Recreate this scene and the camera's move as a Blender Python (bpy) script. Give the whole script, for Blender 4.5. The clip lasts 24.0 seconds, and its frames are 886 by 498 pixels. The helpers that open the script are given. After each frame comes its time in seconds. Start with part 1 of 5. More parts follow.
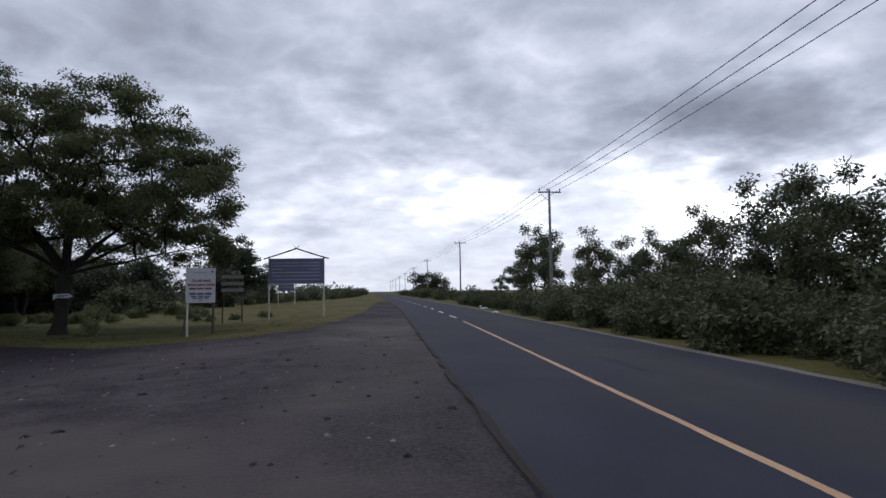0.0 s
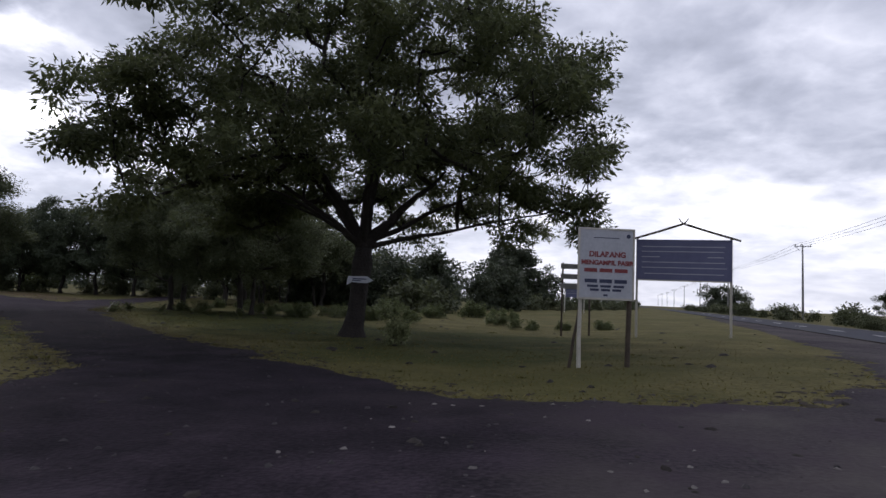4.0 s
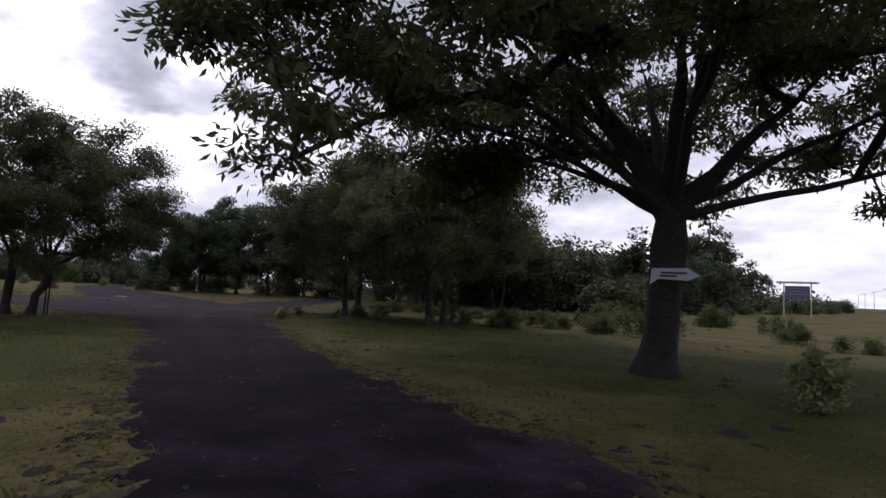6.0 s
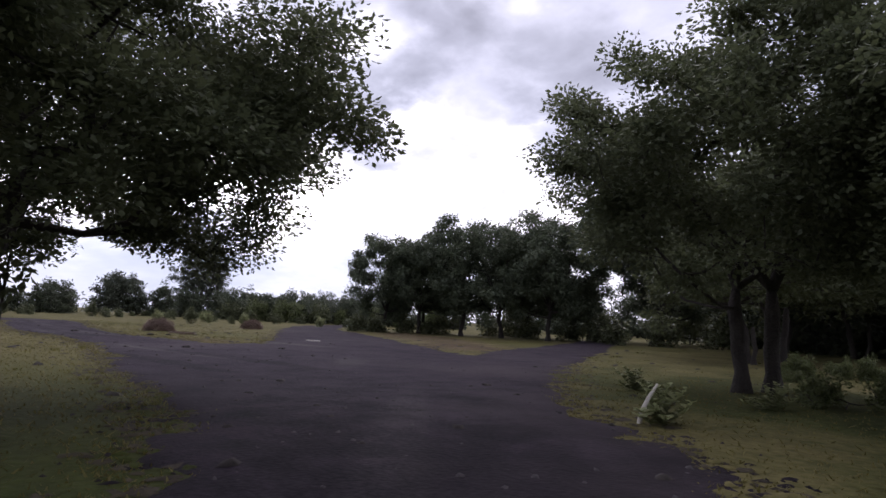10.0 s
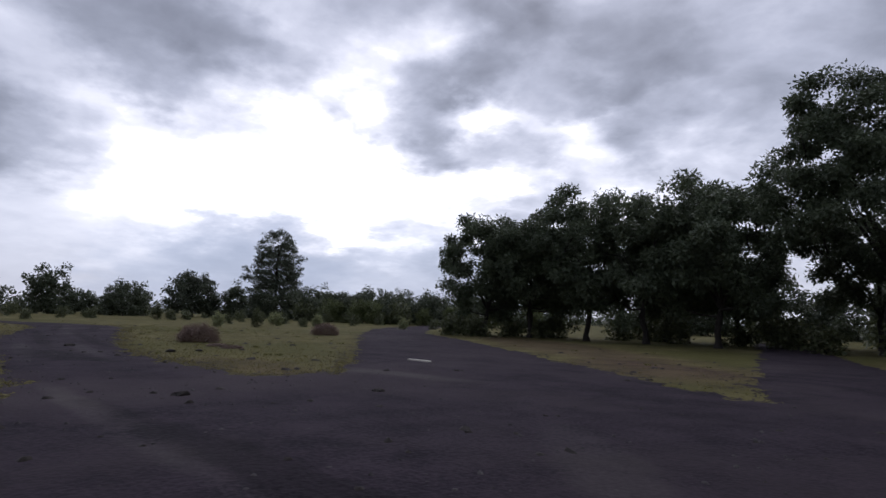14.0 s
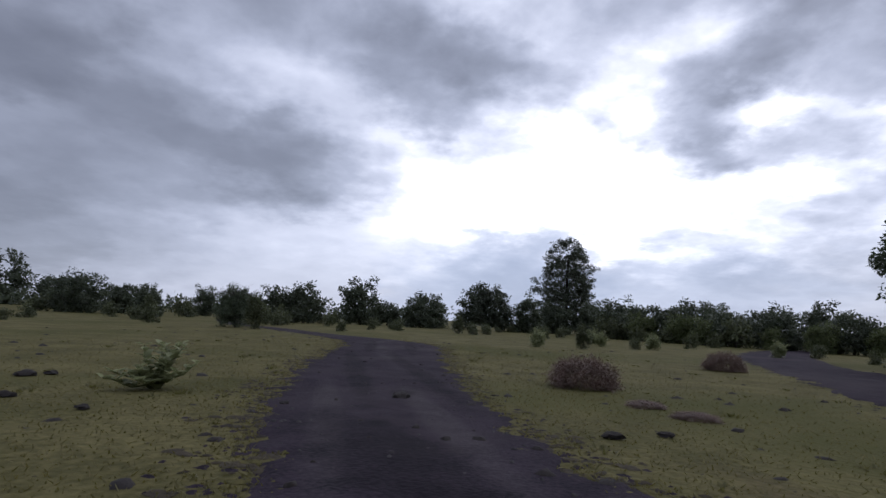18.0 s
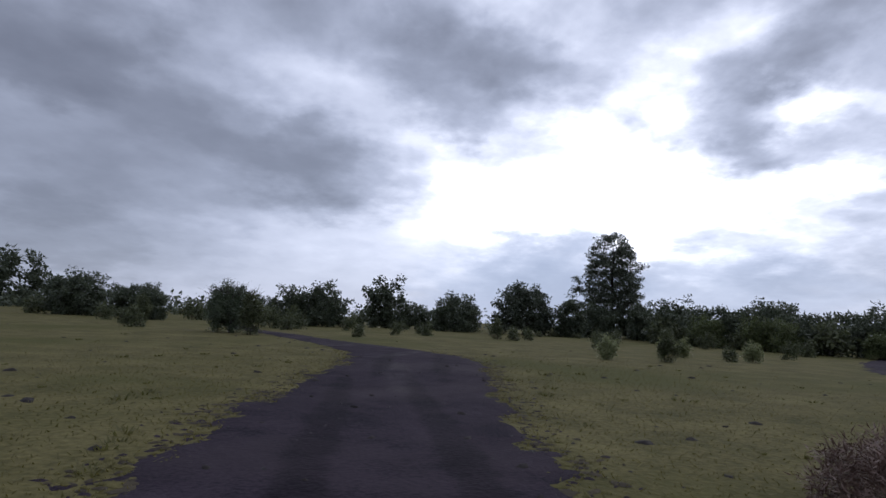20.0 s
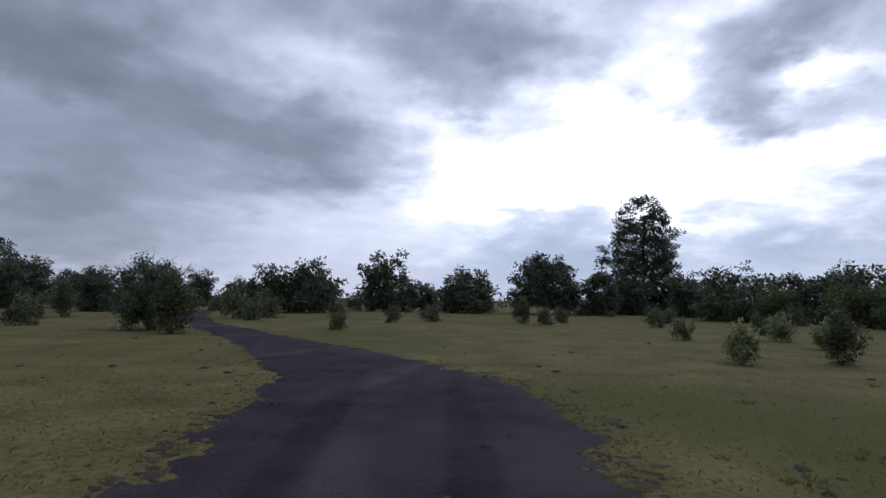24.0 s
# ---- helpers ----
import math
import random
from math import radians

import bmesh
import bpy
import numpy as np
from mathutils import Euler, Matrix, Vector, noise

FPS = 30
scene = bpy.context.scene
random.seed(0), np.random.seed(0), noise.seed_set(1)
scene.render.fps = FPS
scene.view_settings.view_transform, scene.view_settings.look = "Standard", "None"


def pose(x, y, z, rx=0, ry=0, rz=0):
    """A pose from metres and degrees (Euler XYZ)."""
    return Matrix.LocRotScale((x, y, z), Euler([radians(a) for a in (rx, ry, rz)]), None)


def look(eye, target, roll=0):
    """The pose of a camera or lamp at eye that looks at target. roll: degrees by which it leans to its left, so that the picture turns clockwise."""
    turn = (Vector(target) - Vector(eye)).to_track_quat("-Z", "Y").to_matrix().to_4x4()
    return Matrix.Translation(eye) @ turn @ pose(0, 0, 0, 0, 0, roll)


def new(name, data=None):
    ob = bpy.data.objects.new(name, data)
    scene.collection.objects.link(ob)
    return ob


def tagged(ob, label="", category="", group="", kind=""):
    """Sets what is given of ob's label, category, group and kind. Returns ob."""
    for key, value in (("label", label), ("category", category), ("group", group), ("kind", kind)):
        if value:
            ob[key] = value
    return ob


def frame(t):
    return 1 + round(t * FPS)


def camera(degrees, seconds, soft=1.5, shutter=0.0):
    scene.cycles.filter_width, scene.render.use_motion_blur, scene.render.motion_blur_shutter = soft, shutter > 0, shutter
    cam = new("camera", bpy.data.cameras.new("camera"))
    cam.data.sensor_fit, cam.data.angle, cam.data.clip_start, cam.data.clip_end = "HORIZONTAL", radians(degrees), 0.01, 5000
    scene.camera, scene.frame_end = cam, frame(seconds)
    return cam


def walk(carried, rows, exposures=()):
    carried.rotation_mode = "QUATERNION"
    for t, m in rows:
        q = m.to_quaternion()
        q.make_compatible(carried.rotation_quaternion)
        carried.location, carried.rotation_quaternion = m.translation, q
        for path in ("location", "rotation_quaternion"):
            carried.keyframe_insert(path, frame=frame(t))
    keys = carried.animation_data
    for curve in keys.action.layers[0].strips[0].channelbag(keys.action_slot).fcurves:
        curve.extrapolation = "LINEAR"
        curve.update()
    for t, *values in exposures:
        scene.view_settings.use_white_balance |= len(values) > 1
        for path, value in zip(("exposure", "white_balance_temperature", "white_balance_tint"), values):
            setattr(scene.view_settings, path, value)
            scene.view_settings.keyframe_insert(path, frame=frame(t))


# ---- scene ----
cam = camera(73.3, 24.0, soft=1.5)

# the way of the vehicle: seconds, eye, target, roll
PATH = [
    (0, (-3.758, -2.001, 2.007), (-3.438, -0.031, 2.146), -0.8),
    (0.5, (-3.876, 0.09, 1.984), (-3.613, 2.067, 2.128), -0.5),
    (1, (-4.207, 2.111, 1.951), (-3.977, 4.091, 2.101), -0.2),
    (1.5, (-4.763, 4.096, 1.903), (-4.526, 6.076, 2.058), 0.3),
    (3.5, (-8.779, 10.703, 1.524), (-9.067, 12.676, 1.687), 2.1),
    (4, (-10.218, 12.566, 1.532), (-10.735, 14.491, 1.691), 2.5),
    (4.5, (-11.825, 14.513, 1.505), (-12.508, 16.385, 1.671), 2.8),
    (5, (-13.424, 16.325, 1.498), (-14.25, 18.138, 1.671), 2.7),
    (5.5, (-15.027, 17.952, 1.495), (-15.94, 19.726, 1.641), 2.6),
    (6, (-16.614, 19.582, 1.497), (-17.589, 21.323, 1.634), 2.5),
    (6.5, (-18.112, 21.177, 1.459), (-19.14, 22.886, 1.61), 2.4),
    (7, (-19.726, 22.732, 1.456), (-20.814, 24.402, 1.618), 2.4),
    (7.5, (-21.355, 24.233, 1.417), (-22.519, 25.85, 1.592), 2.6),
    (8, (-23.141, 25.679, 1.324), (-24.383, 27.235, 1.51), 2.4),
    (8.5, (-24.985, 27.11, 1.31), (-26.318, 28.589, 1.506), 2.4),
    (9, (-26.871, 28.451, 1.294), (-28.285, 29.85, 1.503), 2.5),
    (9.5, (-28.685, 29.619, 1.279), (-30.158, 30.954, 1.501), 2.4),
    (10, (-30.31, 30.623, 1.228), (-31.814, 31.919, 1.47), 2.3),
    (10.5, (-31.695, 31.467, 1.212), (-33.212, 32.752, 1.435), 2.2),
    (12.5, (-37.101, 34.216, 1.3), (-38.624, 35.497, 1.494), 1.6),
    (13, (-38.401, 34.726, 1.34), (-39.925, 36.003, 1.548), 1.4),
    (13.5, (-39.694, 35.262, 1.386), (-41.27, 36.473, 1.604), 1.6),
    (14, (-41.101, 35.47, 1.369), (-42.748, 36.582, 1.596), 1.7),
    (14.5, (-42.365, 35.68, 1.389), (-44.079, 36.685, 1.623), 2.0),
    (15, (-43.65, 35.88, 1.393), (-45.441, 36.74, 1.63), 2.2),
    (15.5, (-45.096, 35.96, 1.397), (-46.932, 36.715, 1.638), 2.3),
    (16, (-46.669, 35.909, 1.381), (-48.547, 36.555, 1.625), 2.5),
    (16.5, (-48.394, 35.754, 1.408), (-50.306, 36.287, 1.65), 2.6),
    (17, (-50.069, 35.633, 1.425), (-52.006, 36.072, 1.666), 2.7),
    (17.5, (-51.863, 35.558, 1.453), (-53.816, 35.92, 1.693), 2.9),
    (18, (-53.807, 35.472, 1.498), (-55.772, 35.763, 1.735), 2.9),
    (18.5, (-55.72, 35.44, 1.558), (-57.69, 35.688, 1.795), 2.9),
    (19, (-57.954, 35.54, 1.565), (-59.926, 35.757, 1.807), 2.7),
    (19.5, (-60.353, 35.90, 1.561), (-62.329, 36.098, 1.803), 2.9),
    (21.5, (-71.743, 37.56, 1.648), (-73.724, 37.724, 1.868), 2.1),
    (22, (-73.456, 37.57, 1.719), (-75.444, 37.738, 1.866), 1.7),
    (22.5, (-74.701, 37.532, 1.732), (-76.689, 37.702, 1.869), 1.6),
    (23, (-75.604, 37.442, 1.753), (-77.591, 37.615, 1.894), 1.5),
    (23.5, (-76.138, 37.461, 1.763), (-78.124, 37.633, 1.917), 1.4),
    (24, (-76.366, 37.533, 1.777), (-78.351, 37.707, 1.946), 1.1),
]
# how the picture brightens and darkens on the way: seconds, stops, kelvin, tint
EXPOSURES = [(0.0, 0.0, 6150, 9), (1.5, 0.0, 6150, 9), (3.5, 0.05, 6250, 11), (5.0, 0.26, 6400, 16), (6.2, 0.22, 6450, 18), (8.2, 0.28, 6450, 20), (9.2, 0.45, 6400, 20), (10.3, 0.75, 6400, 19), (12.5, 0.2, 6250, 14), (15.0, 0.0, 6150, 13), (18.0, 0.05, 6000, 12), (24.0, 0.05, 5900, 11)]
walk(cam, [(t, look(eye, target, roll)) for t, eye, target, roll in PATH], EXPOSURES)

# ------------------------------------------------------------------ world and sun
SUN_AZ, SUN_EL = radians(-40), radians(48)      # azimuth from +Y towards +X


def heading(az, el):
    a, e = radians(az), radians(el)
    return Vector((math.sin(a) * math.cos(e), math.cos(a) * math.cos(e), math.sin(e)))


def build_world():
    w = bpy.data.worlds.new("overcast_sky")
    scene.world = w
    w.use_nodes = True
    nt = w.node_tree
    nt.nodes.clear()
    N, L = nt.nodes.new, nt.links.new

    def math_node(op, a, b=None, clamp=False):
        n = N("ShaderNodeMath")
        n.operation, n.use_clamp = op, clamp
        for k, v in enumerate((a, b)):
            if v is None:
                continue
            if isinstance(v, (int, float)):
                n.inputs[k].default_value = v
            else:
                L(v, n.inputs[k])
        return n.outputs[0]

    def ramp(v, lo, hi, a=0.0, b=1.0):
        n = N("ShaderNodeMapRange")
        n.interpolation_type = "SMOOTHSTEP"
        L(v, n.inputs[0])
        for k, x in enumerate((lo, hi, a, b)):
            n.inputs[k + 1].default_value = x
        return n.outputs[0]

    tex = N("ShaderNodeTexCoord")
    way = tex.outputs["Generated"]
    sep = N("ShaderNodeSeparateXYZ")
    L(way, sep.inputs[0])
    def centred(v, gain):
        m = math_node("MULTIPLY_ADD", v, gain)
        m.node.inputs[2].default_value = -0.5 * gain
        return m

    # the cloud deck is a plane overhead: its billows shrink and flatten towards the horizon
    deep = math_node("ADD", math_node("MAXIMUM", sep.outputs[2], 0.0), 0.24)
    deck = N("ShaderNodeCombineXYZ")
    L(math_node("DIVIDE", sep.outputs[0], deep), deck.inputs[0])
    L(math_node("DIVIDE", sep.outputs[1], deep), deck.inputs[1])

    def cloud(scale, detail, rough, distort, lift=0.0):
        n = N("ShaderNodeTexNoise")
        n.inputs["Scale"].default_value = scale
        n.inputs["Detail"].default_value = detail
        n.inputs["Roughness"].default_value = rough
        n.inputs["Distortion"].default_value = distort
        move = N("ShaderNodeVectorMath")
        L(deck.outputs[0], move.inputs[0])
        move.inputs[1].default_value = (lift, 2.0 * lift, lift)
        L(move.outputs[0], n.inputs["Vector"])
        return n

    big = cloud(2.2, 8.0, 0.50, 0.3, 3.0).outputs[0]
    fine = cloud(7.0, 7.0, 0.55, 0.4, 7.0).outputs[0]
    # puffs: folded noise gives round bright heads with dark creases between them
    puff = math_node("ABSOLUTE", centred(cloud(4.2, 6.0, 0.52, 0.2, 11.0).outputs[0], 2.0))
    # uneven the way a little, so that the edges of bright and dark cloud are ragged
    warp = cloud(4.0, 8.0, 0.55, 0.0, 5.0)
    off = N("ShaderNodeVectorMath")
    off.operation = "MULTIPLY_ADD"
    L(warp.outputs["Color"], off.inputs[0])
    off.inputs[1].default_value, off.inputs[2].default_value = (0.24, 0.24, 0.15), (-0.12, -0.12, -0.075)
    bent = N("ShaderNodeVectorMath")
    L(way, bent.inputs[0])
    L(off.outputs[0], bent.inputs[1])
    unit = N("ShaderNodeVectorMath")
    unit.operation = "NORMALIZE"
    tall = N("ShaderNodeVectorMath")
    tall.operation = "MULTIPLY"
    L(bent.outputs[0], tall.inputs[0])
    tall.inputs[1].default_value = (1.0, 1.0, 2.0)
    L(tall.outputs[0], unit.inputs[0])

    def patch(az, el, reach, gain):
        d = N("ShaderNodeVectorMath")
        d.operation = "DOT_PRODUCT"
        L(unit.outputs[0], d.inputs[0])
        h = heading(az, el)
        d.inputs[1].default_value = Vector((h.x, h.y, 2.0 * h.z)).normalized()
        return ramp(d.outputs["Value"], math.cos(radians(reach)), 1.0, 0.0, gain)

    billow = math_node("ADD", math_node("ADD", ramp(big, 0.36, 0.64, -0.07, 0.07), centred(fine, 0.15)), math_node("SUBTRACT", 0.05, math_node("MULTIPLY", puff, 0.22)))
    # the low sky and the rain in the south-west are smooth
    billow = math_node("MULTIPLY", billow, ramp(sep.outputs[2], 0.02, 0.20, 0.45, 1.0))
    billow = math_node("MULTIPLY", billow, math_node("SUBTRACT", 1.0, patch(-105, 4, 46, 0.8)))
    light = math_node("ADD", billow, 0.72)
    # added dimming of the unseen south and east sky, to darken the ground
    far_side = N("ShaderNodeVectorMath")
    far_side.operation = "DOT_PRODUCT"
    L(way, far_side.inputs[0])
    far_side.inputs[1].default_value = heading(-25, 0)
    light = math_node("ADD", light, ramp(far_side.outputs["Value"], -0.6, 0.0, -0.12, 0.0))
    for row in CLOUDS:
        light = math_node("ADD", light, patch(*row))
    cr = N("ShaderNodeValToRGB")
    cr.color_ramp.interpolation = "LINEAR"
    stops = [(0.24, (0.150, 0.156, 0.190)), (0.42, (0.245, 0.256, 0.306)), (0.54, (0.345, 0.362, 0.430)), (0.66, (0.50, 0.52, 0.61)), (0.78, (0.72, 0.735, 0.83)), (0.88, (0.98, 0.98, 1.06)), (0.95, (1.35, 1.34, 1.40)), (1.0, (2.0, 1.98, 2.04))]
    els = cr.color_ramp.elements
    while len(els) < len(stops):
        els.new(0.5)
    for e, (p, c) in zip(els, stops):
        e.position, e.color = p, (*c, 1)
    L(light, cr.inputs[0])
    sky = N("ShaderNodeTexSky")
    sky.sky_type, sky.sun_disc = "NISHITA", False
    sky.sun_elevation, sky.sun_rotation = SUN_EL, SUN_AZ
    blue = N("ShaderNodeVectorMath")
    blue.operation = "SCALE"
    blue.inputs["Scale"].default_value = 0.10
    L(sky.outputs[0], blue.inputs[0])
    mix = N("ShaderNodeMix")
    mix.data_type = "RGBA"
    mix.inputs[0].default_value = 0.93
    L(blue.outputs[0], mix.inputs[6])
    # clear bluish air low in the west, under the cloud
    clear = N("ShaderNodeMix")
    clear.data_type = "RGBA"
    L(math_node("ADD", patch(-76, 3.0, 14, 0.5), patch(-58, 2.6, 14, 0.4)), clear.inputs[0])
    L(cr.outputs[0], clear.inputs[6])
    clear.inputs[7].default_value = (0.40, 0.47, 0.63, 1)
    L(clear.outputs[2], mix.inputs[7])
    bg = N("ShaderNodeBackground")
    L(mix.outputs[2], bg.inputs[0])
    bg.inputs[1].default_value = 1.0
    out = N("ShaderNodeOutputWorld")
    L(bg.outputs[0], out.inputs[0])


# cloud masses: azimuth, elevation, reach in degrees, gain
SOUTHWEST_CLOUDS = [(-121, 20.6, 10, -0.12), (-120, 5.2, 10, -0.09), (-120, 5.2, 20, -0.08), (-120, 9.6, 10, -0.05), (-120, 14.7, 14, -0.04), (-111, 22.1, 30, -0.19), (-105, 6.2, 14, 0.01), (-103, 14.6, 10, -0.04), (-103, 14.6, 14, -0.07), (-103, 20.4, 10, 0.05), (-98, 24.4, 10, 0.04), (-95, 13.6, 10, -0.11), (-95, 18.3, 10, 0.1), (-89, 6.4, 10, 0.04), (-84, 7.1, 10, 0.06), (-84, 22.9, 10, -0.18), (-80, 21.3, 10, -0.21), (-79, 15.1, 10, -0.16)]
WEST_CLOUDS = [(-75, 14.8, 14, 0.18), (-75, 14.8, 20, 0.22), (-72, 5.0, 10, -0.10), (-72, 25.1, 14, 0.12), (-63, 20.4, 10, -0.05), (-62, 15.0, 10, -0.17), (-62, 26.0, 14, -0.31), (-59, 9.3, 10, 0.15), (-58, 22.8, 10, 0.17), (-56, 18.1, 10, -0.3), (-56, 26.4, 10, -0.18), (-55, 15.3, 10, 0.12), (-53, 15.8, 14, 0.23), (-53, 19.0, 10, -0.23), (-52, 9.8, 10, 0.07), (-51, 5.1, 14, -0.03), (-50, 13.3, 10, -0.21), (-50, 21.7, 10, 0.06)]
NORTH_CLOUDS = [(-49, 16.3, 10, 0.17), (-49, 22.2, 14, 0.15), (-44, 24.3, 10, -0.3), (-42, 16.7, 10, -0.23), (-37, 16.4, 10, 0.07), (-32, 13.6, 14, 0.11), (-29, 26.9, 20, -0.13), (-11, 6.2, 10, 0.06), (-8, 15.8, 20, -0.03), (-1, 11.2, 10, 0.14), (10, 3.0, 30, 0.09), (10, 9.7, 10, 0.11), (10, 16.2, 10, -0.05), (18, 20.7, 20, -0.07), (28, 8.1, 14, 0.14), (30, 16.1, 10, -0.05), (37, 13.1, 10, -0.21), (43, 20.4, 14, 0.03)]
VEIL = [(-110, 7.0, 16, -0.035), (-34, 21.0, 20, -0.05), (-18, 27.0, 20, -0.05), (-56, 26, 18, 0.12), (-12, 26, 18, 0.05), (16, 18, 12, 0.07), (-96, 18, 18, 0.04), (0, 10, 12, -0.09), (44, 6, 18, 0.17), (-48, 29, 12, 0.02), (-28, 14, 12, -0.07), (24, 10, 12, -0.04), (-84, 26, 12, 0.06), (-44, 10, 12, 0.07), (52, 14, 12, -0.11), (-20, 26, 12, 0.06), (-124, 18, 18, 0.03), (-100, 10, 12, 0.05), (-116, 6, 12, -0.04), (-96, 22, 12, -0.04), (-52, 29, 12, 0.05), (-68, 26, 12, -0.05), (-68, 6, 12, 0.05)]
BAND = [(-120, 19.0, 9, -0.03), (-114, 18.3, 9, -0.03), (-108, 17.4, 9, -0.04), (-101, 16.0, 9, -0.04), (-94, 14.7, 9, -0.04), (-105, 22.0, 9, 0.04), (-94, 19.7, 9, 0.04), (-114, 12.8, 9, 0.03), (-64, 26.3, 9, 0.07), (-61, 21.7, 9, 0.05), (-79, 22.5, 9, -0.03), (-68, 20.8, 9, 0.03)]
CLOUDS = VEIL + BAND + NORTH_CLOUDS + WEST_CLOUDS + SOUTHWEST_CLOUDS
build_world()
sun_data = bpy.data.lights.new("sun", "SUN")
sun_data.energy, sun_data.angle, sun_data.color = 0.6, radians(30), (1.0, 0.97, 0.93)
sun = new("sun", sun_data)
sun.matrix_world = look(heading(-40, 48) * 50, (0, 0, 0))


# ------------------------------------------------------------------ materials
def material(name, build):
    m = bpy.data.materials.new(name)
    m.use_nodes = True
    nt = m.node_tree
    bsdf = nt.nodes["Principled BSDF"]
    build(nt, bsdf)
    return m


def surface(name, dark, pale, rough=0.9, scale=3.0, fine=40.0, bump=0.3, bump_size=0.02, metal=0.0, spec=0.3, island=0.0, random_=0.0, third=None, third_scale=0.3, stains_and_shade=(), dusty=(), lush_shade=(), dry=(), greyed=(), kick=1.3):
    """A two-scale uneven surface between two colours; island or random_ vary whole pieces."""
    def build(nt, bsdf):
        N, L = nt.nodes.new, nt.links.new
        tc = N("ShaderNodeTexCoord")
        a = N("ShaderNodeTexNoise")
        a.inputs["Scale"].default_value, a.inputs["Detail"].default_value = scale, 5.0
        b = N("ShaderNodeTexNoise")
        b.inputs["Scale"].default_value, b.inputs["Detail"].default_value = fine, 6.0
        L(tc.outputs["Object"], a.inputs["Vector"])
        L(tc.outputs["Object"], b.inputs["Vector"])
        a.inputs["Detail"].default_value, a.inputs["Roughness"].default_value = 9.0, 0.62
        add = N("ShaderNodeMath")
        add.operation = "MULTIPLY_ADD"
        L(a.outputs[0], add.inputs[0])
        add.inputs[1].default_value = kick
        sub = N("ShaderNodeMath")
        sub.operation = "MULTIPLY_ADD"
        L(b.outputs[0], sub.inputs[0])
        sub.inputs[1].default_value, sub.inputs[2].default_value = 0.8 * kick, 0.5 - 0.9 * kick
        L(sub.outputs[0], add.inputs[2])
        f = add.outputs[0]
        if island or random_:
            g = N("ShaderNodeNewGeometry") if island else N("ShaderNodeObjectInfo")
            r = N("ShaderNodeMath")
            r.operation = "MULTIPLY_ADD"
            L(g.outputs["Random Per Island" if island else "Random"], r.inputs[0])
            r.inputs[1].default_value = island or random_
            L(f, r.inputs[2])
            s2 = N("ShaderNodeMath")
            s2.operation = "SUBTRACT"
            L(r.outputs[0], s2.inputs[0])
            s2.inputs[1].default_value = 0.5 * (island or random_)
            f = s2.outputs[0]
        mix = N("ShaderNodeMix")
        mix.data_type, mix.clamp_factor = "RGBA", True
        L(f, mix.inputs[0])
        mix.inputs[6].default_value, mix.inputs[7].default_value = (*dark, 1), (*pale, 1)
        col = mix.outputs[2]
        if third:
            c = N("ShaderNodeTexNoise")
            c.inputs["Scale"].default_value, c.inputs["Detail"].default_value, c.inputs["Roughness"].default_value = third_scale, 6.0, 0.6
            L(tc.outputs["Object"], c.inputs["Vector"])
            mr = N("ShaderNodeMapRange")
            L(c.outputs[0], mr.inputs[0])
            mr.inputs[1].default_value, mr.inputs[2].default_value = 0.48, 0.66
            m3 = N("ShaderNodeMix")
            m3.data_type = "RGBA"
            L(mr.outputs[0], m3.inputs[0])
            L(col, m3.inputs[6])
            m3.inputs[7].default_value = (*third, 1)
            col = m3.outputs[2]
        for sx, sy, turn, long, wide, deep, shade in [(*q_, (0.4, 0.4, 0.4)) for q_ in stains_and_shade] + [(*q_, (1.97, 2.22, 1.78)) for q_ in dusty] + [(*q_, (0.48, 0.64, 0.42)) for q_ in lush_shade] + [(*q_, (0.80, 0.66, 0.95)) for q_ in dry] + [(*q_, (1.30, 1.22, 1.05)) for q_ in greyed]:
            # a worn or damp streak or painted shade: a ground ellipse with uneven edge
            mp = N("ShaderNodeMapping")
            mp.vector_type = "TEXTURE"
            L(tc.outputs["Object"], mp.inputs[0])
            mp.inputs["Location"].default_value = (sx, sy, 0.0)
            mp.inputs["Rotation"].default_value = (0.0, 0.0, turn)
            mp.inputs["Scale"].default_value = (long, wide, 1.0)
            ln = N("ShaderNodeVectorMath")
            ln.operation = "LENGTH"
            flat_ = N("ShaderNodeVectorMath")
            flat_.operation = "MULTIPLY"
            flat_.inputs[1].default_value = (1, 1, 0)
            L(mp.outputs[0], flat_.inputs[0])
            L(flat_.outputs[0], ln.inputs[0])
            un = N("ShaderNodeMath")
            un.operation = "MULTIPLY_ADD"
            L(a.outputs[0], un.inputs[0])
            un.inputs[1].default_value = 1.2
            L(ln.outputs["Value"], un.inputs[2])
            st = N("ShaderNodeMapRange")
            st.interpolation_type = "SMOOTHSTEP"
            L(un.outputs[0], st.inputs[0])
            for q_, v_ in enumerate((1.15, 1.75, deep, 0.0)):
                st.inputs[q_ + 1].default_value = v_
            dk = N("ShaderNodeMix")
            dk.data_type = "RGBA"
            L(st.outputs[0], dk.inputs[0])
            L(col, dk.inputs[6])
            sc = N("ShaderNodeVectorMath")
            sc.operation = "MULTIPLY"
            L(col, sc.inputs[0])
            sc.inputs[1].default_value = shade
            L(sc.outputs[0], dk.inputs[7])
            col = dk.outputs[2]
        L(col, bsdf.inputs["Base Color"])
        bsdf.inputs["Roughness"].default_value = rough
        bsdf.inputs["Metallic"].default_value = metal
        bsdf.inputs["Specular IOR Level"].default_value = spec
        if bump:
            bp = N("ShaderNodeBump")
            bp.inputs["Strength"].default_value, bp.inputs["Distance"].default_value = bump, bump_size
            L(b.outputs[0], bp.inputs["Height"])
            L(bp.outputs[0], bsdf.inputs["Normal"])
